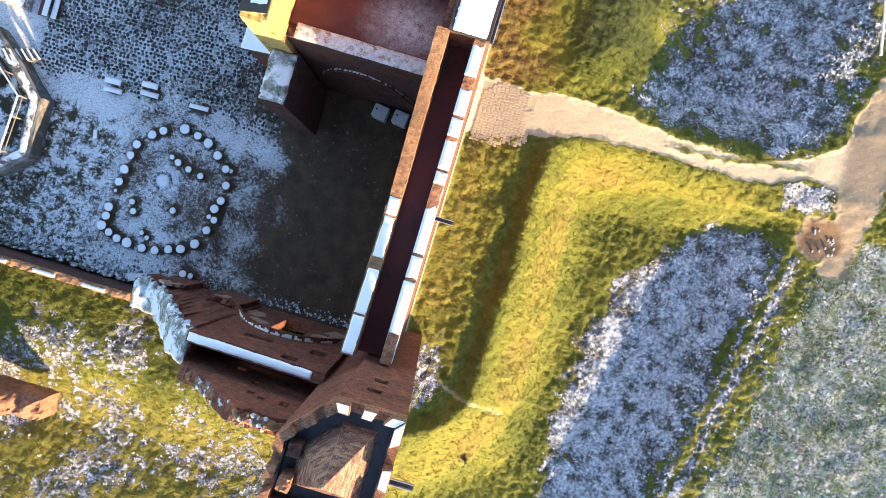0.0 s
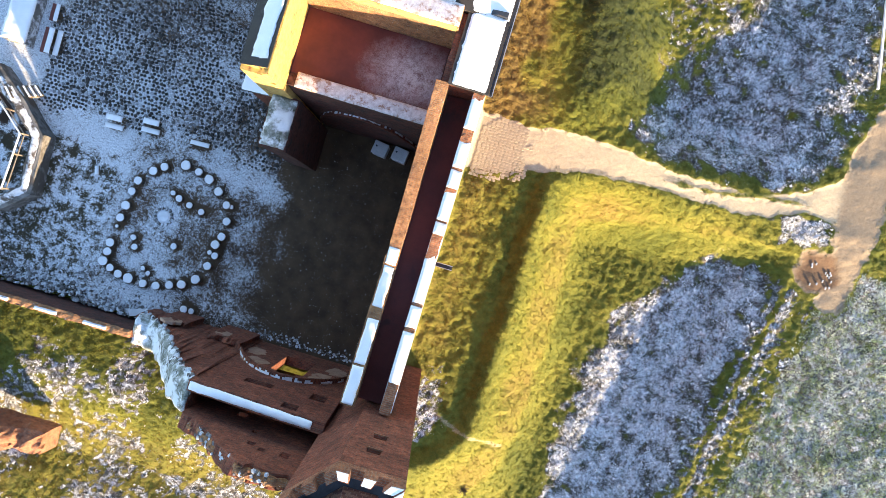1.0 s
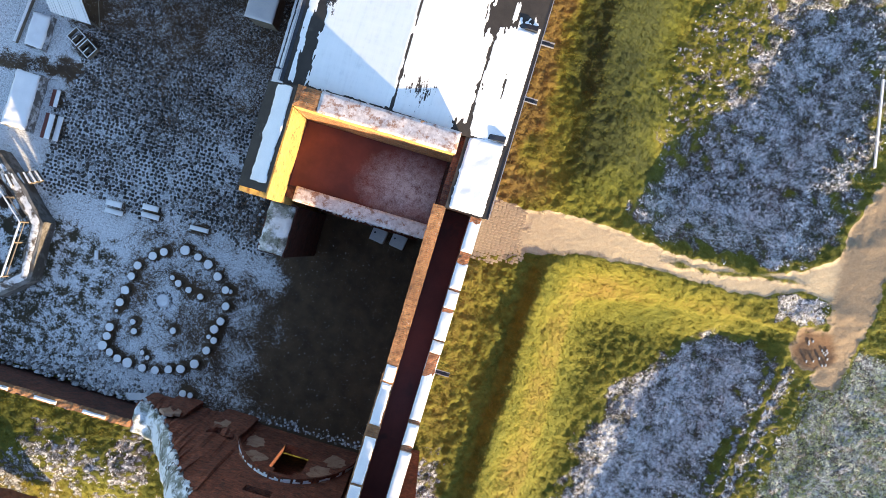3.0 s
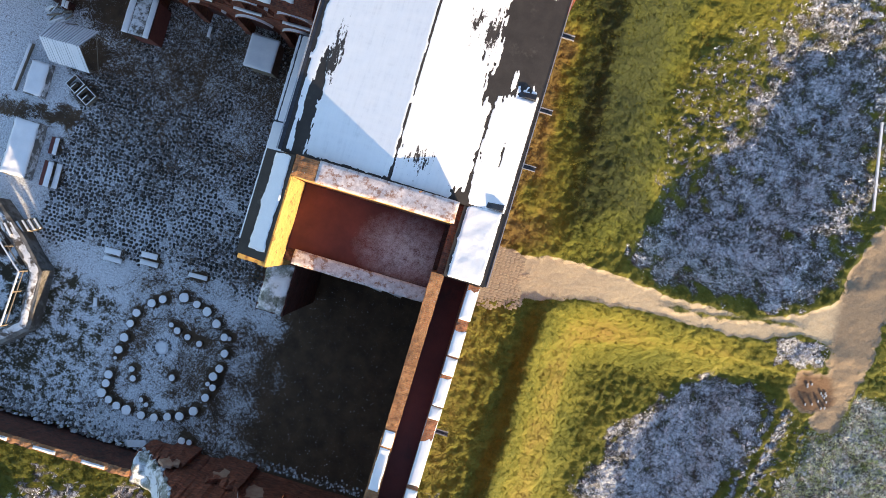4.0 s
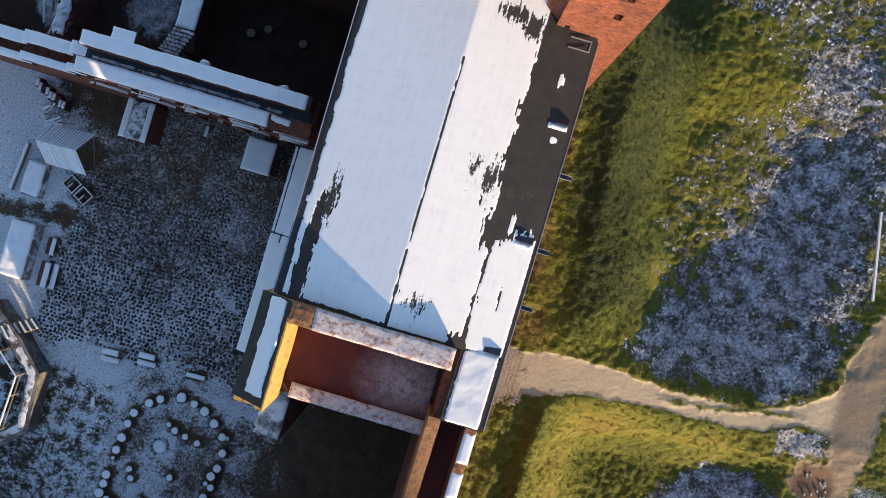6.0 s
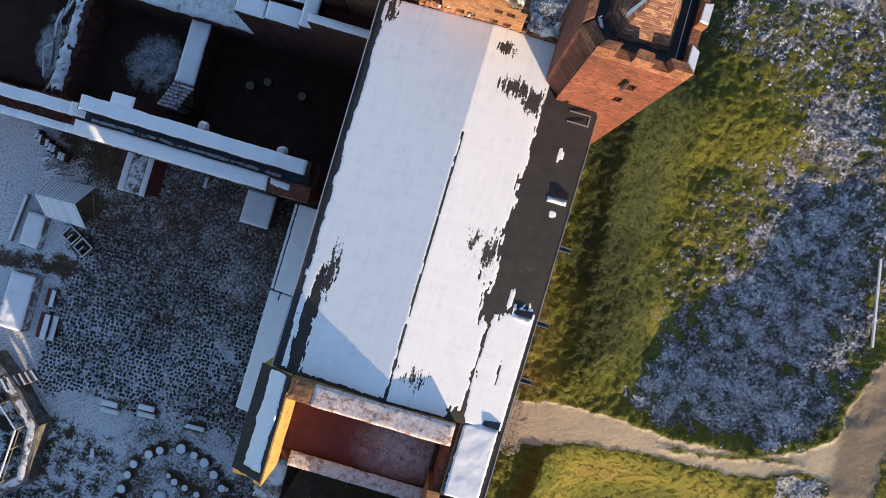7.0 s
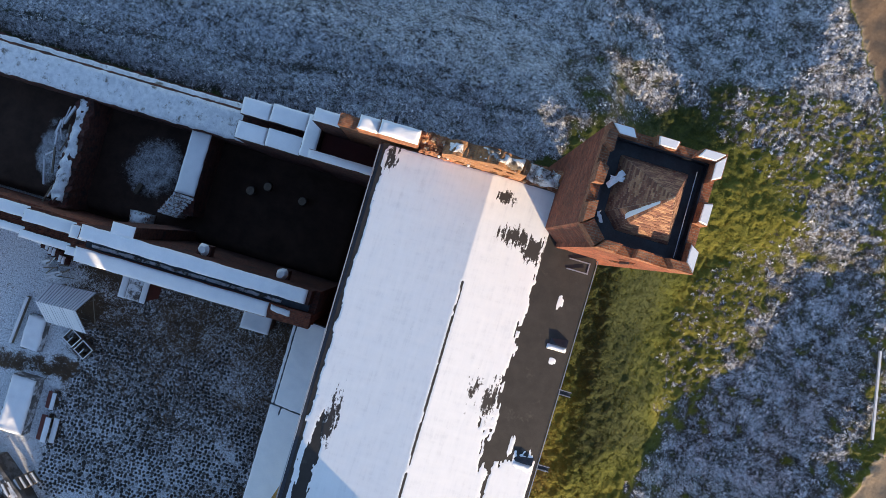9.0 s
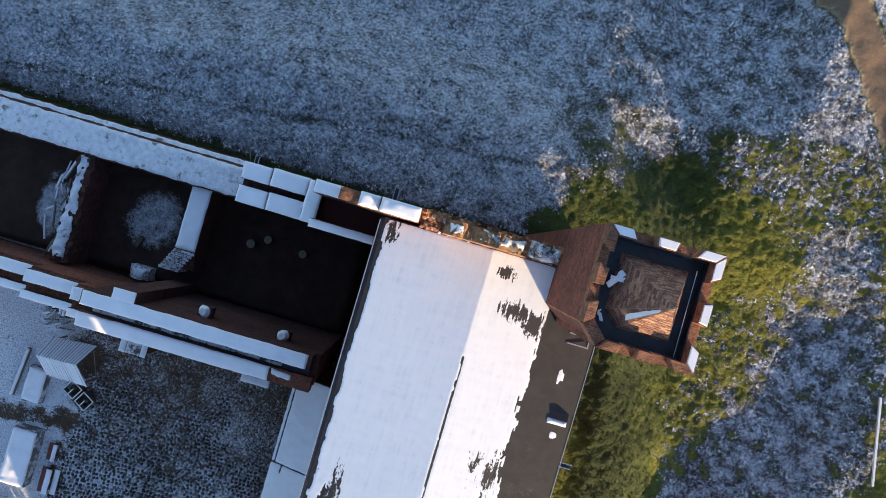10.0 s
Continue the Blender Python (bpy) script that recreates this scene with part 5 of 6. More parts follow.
RUIN = thing("wall_fragment", "sunlit orange brick fragment of an outer wall", "ruined wall", -29, -18.8, -1.5)
part("wall", rough(-36, -23.9, -19.9, -18.2, -1.8, lambda e, n: 0.9 + 0.8 * smooth(-24, -27, e) + 0.5 * fbm(e, n, 3.0) - 0.5 * abs(n + 19), 0.25, 0.25, 60.0, 0.12), BRICK_ORANGE, RUIN)


# ---- the court ----
def disc(bm, e, n, z0, z1, r, sides=14, wob=0.08, rnd=random, taper=0.0):
    k = [1 + rnd.uniform(-wob, wob) for _ in range(sides)]
    prism(bm, [(e + r * k[i] * math.cos(2 * math.pi * i / sides), n + r * k[i] * math.sin(2 * math.pi * i / sides)) for i in range(sides)], z0, z1, taper)
    return bm


BARK = plain("bark", (0.06, 0.045, 0.035), (0.13, 0.1, 0.075), 6, 40, 0.95, relief=0.03)


def log_stool(e, n, r, label, group, rnd):
    h = 0.42 if r > 0.23 else 0.3
    r *= 1.08
    t = thing("log_stool", label, "log stool", e, n, 0, group, rnd.uniform(0, 360))
    part("trunk", disc(bmesh.new(), e, n, -0.05, h, r, 14, 0.07, rnd, 0.03), BARK, t)
    bm = disc(bmesh.new(), e, n, h - 0.01, h + 0.05, r * 0.98, 14, 0.06, rnd, 0.12)
    part("snow", bm, SNOW, t, "cap of snow")


rnd = random.Random(3)
for e, n, r in STUMPS:
    log_stool(e, n, r, "thick snow-capped log seat in a ring round the fire pit", "ring of log seats", rnd)
for e, n, r in SMALL_STUMPS:
    log_stool(e, n, r, "small snow-capped log seat standing on frosted earth", "small log seats", rnd)

FIRE = thing("fire_pit", "round fire pit of stones filled with snow", "fire pit", -20.34, -0.95, 0)
part("ash", disc(bmesh.new(), -20.34, -0.95, -0.03, 0.06, 0.52, 20, 0.1, rnd, 0.3), SNOW_THIN, FIRE)
for i in range(13):
    a = 2 * math.pi * i / 13
    part("stone", disc(bmesh.new(), -20.34 + 0.6 * math.cos(a), -0.95 + 0.6 * math.sin(a), -0.03, 0.14, 0.13, 7, 0.25, rnd, 0.35), STONE, FIRE)


def plank(bm, e0, e1, n0, n1, z0, z1):
    return box(bm, e0, e1, n0, n1, z0, z1, 0.012)


def picnic_table(e, n, turn, label, group, length=1.36):
    """A table with one bench beside it."""
    t = thing("picnic_table", label, "picnic table", e, n, 0, group, turn)
    L = length / 2
    part("tabletop", plank(bmesh.new(), e - L + 0.1, e + L - 0.08, n + 0.12, n + 0.55, 0.7, 0.75), WOOD, t)
    part("snow", cap(e - L + 0.1, e + L - 0.08, n + 0.12, n + 0.55, 0.75, 0.05, 0.015, e), SNOW, t)
    part("bench", plank(bmesh.new(), e - L, e + L, n - 0.45, n - 0.06, 0.42, 0.47), WOOD, t)
    part("snow", cap(e - L, e + L, n - 0.45, n - 0.06, 0.47, 0.05, 0.015, e + 3), SNOW, t)
    for s in (-1, 1):
        for dn, h in ((0.18, 0.7), (0.48, 0.7), (-0.4, 0.42), (-0.12, 0.42)):
            part("leg", boxes((e + s * (L - 0.3) - 0.04, e + s * (L - 0.3) + 0.04, n + dn - 0.04, n + dn + 0.04, -0.03, h)), WOOD, t)


picnic_table(-25.36, 4.5, 2, "weathered timber picnic table and bench under snow", "picnic tables")
picnic_table(-22.78, 4.96, 2, "weathered timber picnic table and bench under snow", "picnic tables")


def bench(e, n, turn, length, label, rows, group=""):
    """rows: planks as offset, width, height, with snow or bare red wood."""
    t = thing("bench", label, "bench", e, n, 0, group, turn)
    for off, w, z, snowy in rows:
        p = part("seat" if z < 0.6 else "tabletop", plank(bmesh.new(), e + off - w / 2, e + off + w / 2, n - length / 2, n + length / 2, z - 0.05, z), WOOD if snowy else WOOD_RED, t)
        if snowy:
            part("snow", cap(e + off - w / 2, e + off + w / 2, n - length / 2, n + length / 2, z, 0.05, 0.015, e), SNOW, t)
        for s in (-1, 1):
            part("leg", boxes((e + off - 0.04, e + off + 0.04, n + s * (length / 2 - 0.2) - 0.04, n + s * (length / 2 - 0.2) + 0.04, -0.03, z - 0.05)), WOOD, t)


bench(-19.15, 4.8, 92, 1.4, "single timber bench under snow on cobbles", [(0, 0.33, 0.45, True)])
bench(-31.35, 8.8, 1, 1.85, "red-brown timber table and benches half under snow", [(-0.45, 0.42, 0.45, False), (0.0, 0.42, 0.72, True), (0.46, 0.42, 0.45, True)])
bench(-31.68, 10.85, 2, 1.25, "short red-brown timber bench half under snow", [(-0.2, 0.3, 0.42, False), (0.2, 0.32, 0.6, True)])

t = thing("beam", "squared timber beam under snow on the ground", "beam", -25.8, 0.9, 0, "", 15)
part("timber", plank(bmesh.new(), -25.95, -25.65, 0.55, 1.22, 0.0, 0.2), WOOD, t)
part("snow", cap(-25.95, -25.65, 0.55, 1.22, 0.2, 0.05, 0.02), SNOW, t)
t = thing("beam", "long squared timber beam under snow beside a slab", "beam", -35.6, 15.7, 0, "", -5)
part("timber", plank(bmesh.new(), -35.72, -35.48, 13.9, 17.5, 0.05, 0.35), WOOD, t)
part("snow", cap(-35.72, -35.48, 13.9, 17.5, 0.35, 0.06, 0.02), SNOW, t)


def frame_box(t, e, n, w, d):
    for a, b, c, f in ((e - w, e + w, n - d, n - d + 0.08), (e - w, e + w, n + d - 0.08, n + d), (e - w, e - w + 0.08, n - d + 0.08, n + d - 0.08), (e + w - 0.08, e + w, n - d + 0.08, n + d - 0.08), (e - 0.04, e + 0.04, n - d + 0.08, n + 0.1)):
        bar = part("bar", plank(bmesh.new(), a, b, c, f, 0.0, 0.42), WOOD, t)
        part("snow", cap(a, b, c, f, 0.42, 0.03, 0.008, e, 0.1), SNOW, bar)


for e, n in ((-31.56, 15.55), (-30.54, 14.95)):
    t = thing("timber_crate", "open timber box frame dusted with snow", "timber crate", e, n, 0, "timber frames", -31)
    frame_box(t, e, n, 0.52, 0.5)

SLAB = [(-34.9, -33.5, 13.9, 16.4, 0.55), (-34.6, -32.75, 8.0, 12.1, 0.95)]
for e0, e1, n0, n1, z in SLAB:
    t = thing("masonry_slab", "low masonry slab under smooth snow", "masonry slab", (e0 + e1) / 2, (n0 + n1) / 2, 0, "masonry slabs")
    part("base", rough(e0, e1, n0, n1, -0.1, z, 0.25, 0.05, e0, 0.06), STONE, t)
    part("snow", cap(e0, e1, n0, n1, z + 0.02, 0.12, 0.08, n0), SNOW, t)

# round ruin with a pit, a rail and timber steps
PIT = thing("ruined_bastion", "low angular masonry ring of a ruined bastion, snow on its rim", "ruined wall", -33, 1, 0)
RING = [(-33.9, 6.2), (-31.55, 4.35), (-29.35, 2.2), (-29.15, -2.05), (-30.9, -3.75), (-35.0, -4.8), (-39, -3.5), (-39.5, 4)]
INNER = [(-34.2, 5.0), (-32.1, 3.55), (-30.2, 1.85), (-30.0, -1.6), (-31.3, -2.8), (-35, -3.8), (-38, -2.6), (-38.4, 3.4)]
for i in range(8):
    j = (i + 1) % 8
    q = [RING[i], RING[j], INNER[j], INNER[i]]
    bm = bmesh.new()
    lo = [bm.verts.new((e, n, -0.2)) for e, n in q]
    hi = [bm.verts.new((e + rnd.uniform(-0.04, 0.04), n + rnd.uniform(-0.04, 0.04), 1.42)) for e, n in q]
    bm.faces.new(hi)
    for a in range(4):
        bm.faces.new((lo[a], lo[(a + 1) % 4], hi[(a + 1) % 4], hi[a]))
    bmesh.ops.recalc_face_normals(bm, faces=bm.faces)
    bmesh.ops.subdivide_edges(bm, edges=bm.edges, cuts=4, use_grid_fill=True)
    for v in bm.verts:
        v.co += Vector((fbm(v.co.x * 2, v.co.y * 2, v.co.z * 2), fbm(v.co.y * 2, v.co.x * 2, v.co.z * 2), fbm(v.co.x * 3, v.co.y * 3))) * 0.06
    seg = part("wall", bm, CONCRETE, PIT)
    bm = bmesh.new()
    mid = [Vector((*p, 0)) for p in q]
    cols = 26
    rows = []
    for u in range(cols + 1):
        a, b = mid[0].lerp(mid[1], u / cols), mid[3].lerp(mid[2], u / cols)
        k0, k1 = 0.28 + 0.14 * fbm(a.x * 1.5, a.y * 1.5), 0.86 + 0.16 * fbm(b.x * 1.5, b.y * 1.5, 4)
        rows.append([bm.verts.new((*a.lerp(b, k0 + (k1 - k0) * w / 3).xy, 1.45 + (0.05 if w in (1, 2) else 0.0))) for w in range(4)])
    for u in range(cols):
        for w in range(3):
            bm.faces.new((rows[u][w], rows[u + 1][w], rows[u + 1][w + 1], rows[u][w + 1])).smooth = True
    bmesh.ops.recalc_face_normals(bm, faces=bm.faces)
    part("snow", bm, RIM_SNOW, seg)
t = thing("handrail", "white-frosted timber handrail round the pit", "handrail", -31, 1.5, 0.2)


POSTS = [(-33.6, 4.55), (-32.0, 3.25), (-30.45, 1.89), (-30.5, 0.4), (-30.6, -2.08), (-32.5, -3.0)]
for a, b in zip(POSTS, POSTS[1:]):
    part("rail", bar((*a, 2.3), (*b, 2.3), 0.09), SNOW_THIN, t)
    part("rail", bar((*a, 1.8), (*b, 1.8), 0.06), WOOD, t)
for e, n in POSTS:
    part("post", boxes((e - 0.05, e + 0.05, n - 0.05, n + 0.05, 0.2, 2.32)), WOOD, t)
    part("brace", bar((e - 0.5, n + 0.05, 0.3), (e, n, 1.7), 0.06), WOOD, t)
t = thing("timber_steps", "timber steps with snow on the treads", "steps", -31.9, 4.8, 0)
for i in range(6):
    u = i / 5
    a, b = Vector((-32.75 + 1.15 * u, 4.72 + 0.72 * u, 1.55 - 0.25 * i)), Vector((-32.1 + 1.12 * u, 4.05 + 0.85 * u, 1.55 - 0.25 * i))
    tread = part("tread", bar(a, b, 0.17), WOOD, t)
    part("snow", bar(a + Vector((0, 0, 0.1)), b + Vector((0, 0, 0.1)), 0.12), SNOW, tread)
part("stringer", bar((-32.8, 4.72, 1.45), (-31.6, 5.47, 0.1), 0.1), WOOD, t)
part("stringer", bar((-32.1, 4.05, 1.45), (-30.95, 4.92, 0.1), 0.1), WOOD, t)

# sheds in the yard
t = thing("shed", "small shed with a smooth snow-covered flat roof", "shed", -18.8, 21.2, 0)
part("wall", boxes((-19.65, -17.95, 20.15, 22.3, -0.05, 2.0)), WOOD, t)
part("roof", boxes((-19.82, -17.78, 20.0, 22.36, 2.0, 2.08)), METAL, t)
part("snow", cap(-19.82, -17.78, 20.0, 22.36, 2.08, 0.05, 0.015, 3.0), SNOW, t)
t = thing("cabin", "small cabin with snow round the rim of its roof", "cabin", -27.4, 21.1, 0)
part("wall", boxes((-28.2, -26.55, 19.9, 22.5, -0.05, 2.4)), WOOD_RED, t)
part("roof", boxes((-28.35, -26.4, 19.75, 22.55, 2.4, 2.5)), FELT, t)
part("snow", cap(-28.35, -27.85, 19.75, 22.55, 2.5, 0.05, 0.03, 3.0), SNOW, t)
part("snow", cap(-26.85, -26.4, 19.75, 22.55, 2.5, 0.05, 0.03, 4.0), SNOW, t)
part("snow", cap(-27.86, -26.84, 19.75, 22.5, 2.5, 0.025, 0.03, 5.0), RIM_SNOW, t, "thin patchy frost")


def corrugated(bm, a, b, c, d, waves=20, amp=0.03):
    """A ribbed sheet between the edges a-b (ridge) and d-c (eave)."""
    a, b, c, d = map(Vector, (a, b, c, d))
    nrm = (b - a).cross(d - a).normalized()
    cols = waves * 4
    rows = []
    for i in range(cols + 1):
        u = i / cols
        o = nrm * (amp * math.sin(2 * math.pi * i / 4))
        rows.append((bm.verts.new(a.lerp(b, u) + o), bm.verts.new(d.lerp(c, u) + o)))
    for (p, q), (r, s) in zip(rows, rows[1:]):
        bm.faces.new((p, r, s, q))
    return bm


t = thing("open_hut", "open timber hut with a ribbed roof dusted with snow", "hut", -32, 18, 0)
RIDGE = ((-33.7, 17.85, 2.35), (-30.85, 17.95, 2.35))
for (a, b), share, lab in ((((-32.95, 16.45, 1.6), (-30.05, 16.45, 1.6)), 1.0, "snow-white ribbed roof slope"), (((-33.3, 19.25, 1.75), (-30.1, 19.45, 1.75)), 0.72, "dark ribbed roof slope with snow in the ribs")):
    sheet = part("roof", corrugated(bmesh.new(), *RIDGE, b, a, 15, 0.03), METAL, t, lab)
    r0, r1, f0, f1 = map(Vector, (*RIDGE, a, b))
    for k in range(15):
        u0 = (k + 0.06 + 0.1 * rnd.random()) / 15
        u1 = u0 + share * rnd.uniform(0.75, 1.0) / 15
        w = 1 - 0.06 * rnd.random()
        q = [r0.lerp(r1, u0), r0.lerp(r1, u1), r0.lerp(r1, u1).lerp(f0.lerp(f1, u1), w), r0.lerp(r1, u0).lerp(f0.lerp(f1, u0), w)]
        bm = bmesh.new()
        lo, hi = ([bm.verts.new(p + Vector((0, 0, dz))) for p in q] for dz in (0.02, 0.065))
        bm.faces.new(hi)
        for i in range(4):
            bm.faces.new((lo[i], lo[(i + 1) % 4], hi[(i + 1) % 4], hi[i]))
        bmesh.ops.recalc_face_normals(bm, faces=bm.faces)
        part("snow", bm, SNOW, sheet)
for e, n, z in ((-33.1, 16.7, 1.65), (-30.3, 16.7, 1.65), (-33.2, 19.0, 1.8), (-30.4, 19.2, 1.8)):
    part("post", boxes((e - 0.05, e + 0.05, n - 0.05, n + 0.05, -0.05, z)), WOOD, t)
part("brace", bar((-30.3, 16.7, 0.1), (-30.4, 19.2, 1.6), 0.05), WOOD, t)
t = thing("stone_post", "small stone post with a cap of snow", "post", -23.35, 22.1, 0)
part("shaft", boxes((-23.5, -23.25, 21.5, 22.3, -0.05, 0.45), bevel=0.03), STONE, t)
part("snow", cap(-23.5, -23.25, 21.5, 22.3, 0.45, 0.05, 0.02), SNOW, t)


def container(e, n, turn):
    t = thing("container", "white plastic container with a ribbed lid", "container", e, n, 0, "white containers", turn)
    part("body", boxes((e - 0.5, e + 0.5, n - 0.45, n + 0.45, -0.03, 1.05), bevel=0.05), PLASTIC, t)
    part("lid", boxes((e - 0.53, e + 0.53, n - 0.48, n + 0.48, 1.05, 1.15), bevel=0.04), PLASTIC, t)
    for k in range(3):
        part("rib", boxes((e - 0.45, e + 0.45, n - 0.3 + 0.28 * k, n - 0.24 + 0.28 * k, 1.15, 1.18)), PLASTIC, t)
    part("cap", disc(bmesh.new(), e - 0.3, n + 0.1, 1.15, 1.2, 0.07), METAL_DARK, t)


PLASTIC = plain("dirty_white_plastic", (0.55, 0.57, 0.6), (0.7, 0.71, 0.73), 2, 18, 0.5, relief=0.004)
container(-6.62, 8.12 - 0.05, -8)
container(-5.15, 8.05, -8)

# ---- fittings on the walls and roof ----
def spout(e, n, z, length=1.05, turn=0):
    t = thing("water_spout", "grey metal water spout jutting from the wall", "water spout", e, n, z, "water spouts", turn)
    for a, b in ((-0.13, -0.1), (0.1, 0.13)):
        part("side", boxes((e, e + length, n + a, n + b, z, z + 0.14)), METAL, t)
    part("trough", boxes((e, e + length, n - 0.1, n + 0.1, z - 0.02, z)), METAL_DARK, t)


for n in (16.95, 19.95, 23.9):
    spout(-0.62, n, 14.35)
spout(-0.64, 1.6, 10.0)
spout(0.68, -9.25, 21.6)
spout(-12.0, 34.3, 14.4, 0.7, 90)
spout(-20.9, 34.3, 8.9, 0.6, 90)


def vent(e, n):
    z = roof_z(e, n)
    t = thing("roof_vent", "low metal roof hatch with snow against it", "roof hatch", e, n, z - 0.02, "roof hatches")
    bm = bmesh.new()
    vs = [bm.verts.new(p) for p in ((e - 0.6, n - 0.12, z - 0.02), (e + 0.45, n - 0.12, z - 0.02), (e + 0.45, n + 0.3, z - 0.05), (e - 0.6, n + 0.3, z - 0.05), (e + 0.4, n - 0.08, z + 0.2), (e - 0.05, n - 0.08, z + 0.22))]
    for f in ((0, 1, 4, 5), (1, 2, 4), (2, 3, 5, 4), (3, 0, 5), (0, 3, 2, 1)):
        bm.faces.new([vs[i] for i in f])
    bmesh.ops.recalc_face_normals(bm, faces=bm.faces)
    part("hood", bm, METAL_DARK, t)
    part("snow", cap(e - 0.6, e + 0.45, n - 0.42, n - 0.1, z + 0.01, 0.1, 0.05, n, 0.1), SNOW, t)


for n in (14.45, 20.2, 26.3):
    vent(-1.05, n)
t = thing("metal_grating", "flat metal frame lying on the felt", "metal grating", -1.2, 30.2, 15.0)
z = roof_z(-0.9, 30) + 0.01
for a, b, c, d in ((-1.75, -0.65, 30.5, 30.56), (-1.75, -0.65, 29.98, 30.04), (-0.71, -0.65, 30.04, 30.5)):
    part("bar", boxes((a, b, c, d, roof_z(a, c) + 0.0, roof_z(a, c) + 0.035)), METAL, t)
t = thing("gutter", "dark metal eaves gutter", "gutter", -12.2, 24, 14.8)
part("channel", boxes((-12.32, -12.14, 14.2, 33.4, 14.72, 14.86)), METAL_DARK, t)
part("pipe", bar((-12.36, 14.2, 14.9), (-12.36, 33.3, 14.98), 0.05), METAL, t)
t = thing("gutter", "dark metal eaves gutter", "gutter", -0.4, 22, 14.7)
part("channel", boxes((-0.44, -0.3, 10.5, 30.8, 14.62, 14.78)), METAL_DARK, t)
part("pipe", bar((-0.27, 10.5, 14.82), (-0.27, 30.8, 14.9), 0.04), METAL, t)
for e, n in ((-16.7, 25.0), (-21.6, 25.1)):
    t = thing("snow_heap", "rounded heap of snow on a wall ledge", "snow", e, n, 8.2, "snow heaps")
    part("ledge", boxes((e - 0.4, e + 0.4, n - 0.35, n + 0.3, 7.4, 8.2)), BRICK_DARK, t)
    part("snow", disc(bmesh.new(), e, n, 8.2, 8.5, 0.38, 12, 0.15, rnd, 0.45), SNOW, t)

t = thing("brick_heap", "slumped heap of brickwork under snow in the yard", "rubble", -34.7, 21.7, 0)
for k in range(9):
    e, n = -35.9 + 0.28 * k, 22.0 - 0.13 * k + rnd.uniform(-0.1, 0.1)
    blk = part("block", rough(e, e + 0.3, n - 0.55, n + 0.1, -0.1, 0.5 + 0.25 * rnd.random(), 0.15, 0.06, e, 0.05), BRICK_DARK, t)
    if k % 4 != 2:
        part("snow", cap(e, e + 0.28, n - 0.5, n + 0.08, 0.72, 0.08, 0.05, e, 0.1), SNOW, blk)
for k in range(16):
    e, n, a = -34.2 + rnd.uniform(-0.8, 1.0), 19.9 + rnd.uniform(-0.6, 0.7), rnd.uniform(0.6, 1.5)
    t = thing("board", "loose snowy board in a heap beside the hut", "board", e, n, 0, "boards by the hut")
    L = rnd.uniform(0.4, 0.9)
    part("plank", bar((e - L * math.sin(a), n - L * math.cos(a), 0.08), (e + L * math.sin(a), n + L * math.cos(a), 0.25 + 0.3 * rnd.random()), rnd.choice((0.06, 0.1, 0.13))), SNOW_THIN if k % 3 else WOOD, t)

t = thing("stake", "thin pale stake leaning out from the curtain wall", "stake", -22.9, 34.7, 3.4)
part("timber", bar((-22.9, 34.6, 3.5), (-22.75, 35.3, 4.8), 0.07), WOOD, t)

# ---- loose things in the ruined rooms ----
t = thing("log", "short log lying on snow in a roofless room", "log", -29.45, 27.2, 1.3)
part("trunk", bar((-29.6, 26.85, 1.5), (-29.35, 27.6, 1.5), 0.3), BARK, t)
for e, n, r in ((-20.8, 29.9, 0.3), (-21.9, 29.3, 0.32), (-18.2, 29.6, 0.3)):
    t = thing("log_stool", "frosted log seat in a dark roofless room", "log stool", e, n, 1.15, "log seats in the room")
    part("trunk", disc(bmesh.new(), e, n, 1.1, 1.65, r, 14, 0.07, rnd), BARK, t)
    part("cut_face", disc(bmesh.new(), e, n, 1.65, 1.67, r * 0.92, 14, 0.06, rnd, 0.05), WOOD, t, "weathered sawn face")
for k in range(26):
    e, n = -34.6 + rnd.uniform(-0.9, 0.6), 25.2 + 0.25 * k + rnd.uniform(-0.3, 0.3)
    t = thing("board", "loose grey board leaning among rubble", "board", e, n, 1.2, "loose boards")
    L, a = rnd.uniform(0.7, 1.9), rnd.gauss(0.35, 0.25)
    z = 2.1 + 0.9 * rnd.random()
    part("plank", bar((e - L / 2 * math.sin(a), n - L / 2 * math.cos(a), z - 0.3), (e + L / 2 * math.sin(a), n + L / 2 * math.cos(a), z + 0.25), rnd.choice((0.07, 0.11, 0.15))), SNOW_THIN if k % 3 else WOOD, t)
for k in range(5):
    t = thing("log", "thin log in a stack at the foot of the wall", "log", -20, -8.0 - 0.09 * k, 0.1, "log stack")
    part("trunk", bar((-20.75 + 0.05 * k, -8.25 - 0.09 * k + 0.2, 0.3), (-19.4 + 0.05 * k, -7.85 - 0.09 * k + 0.2, 0.3), 0.1), SNOW_THIN, t)


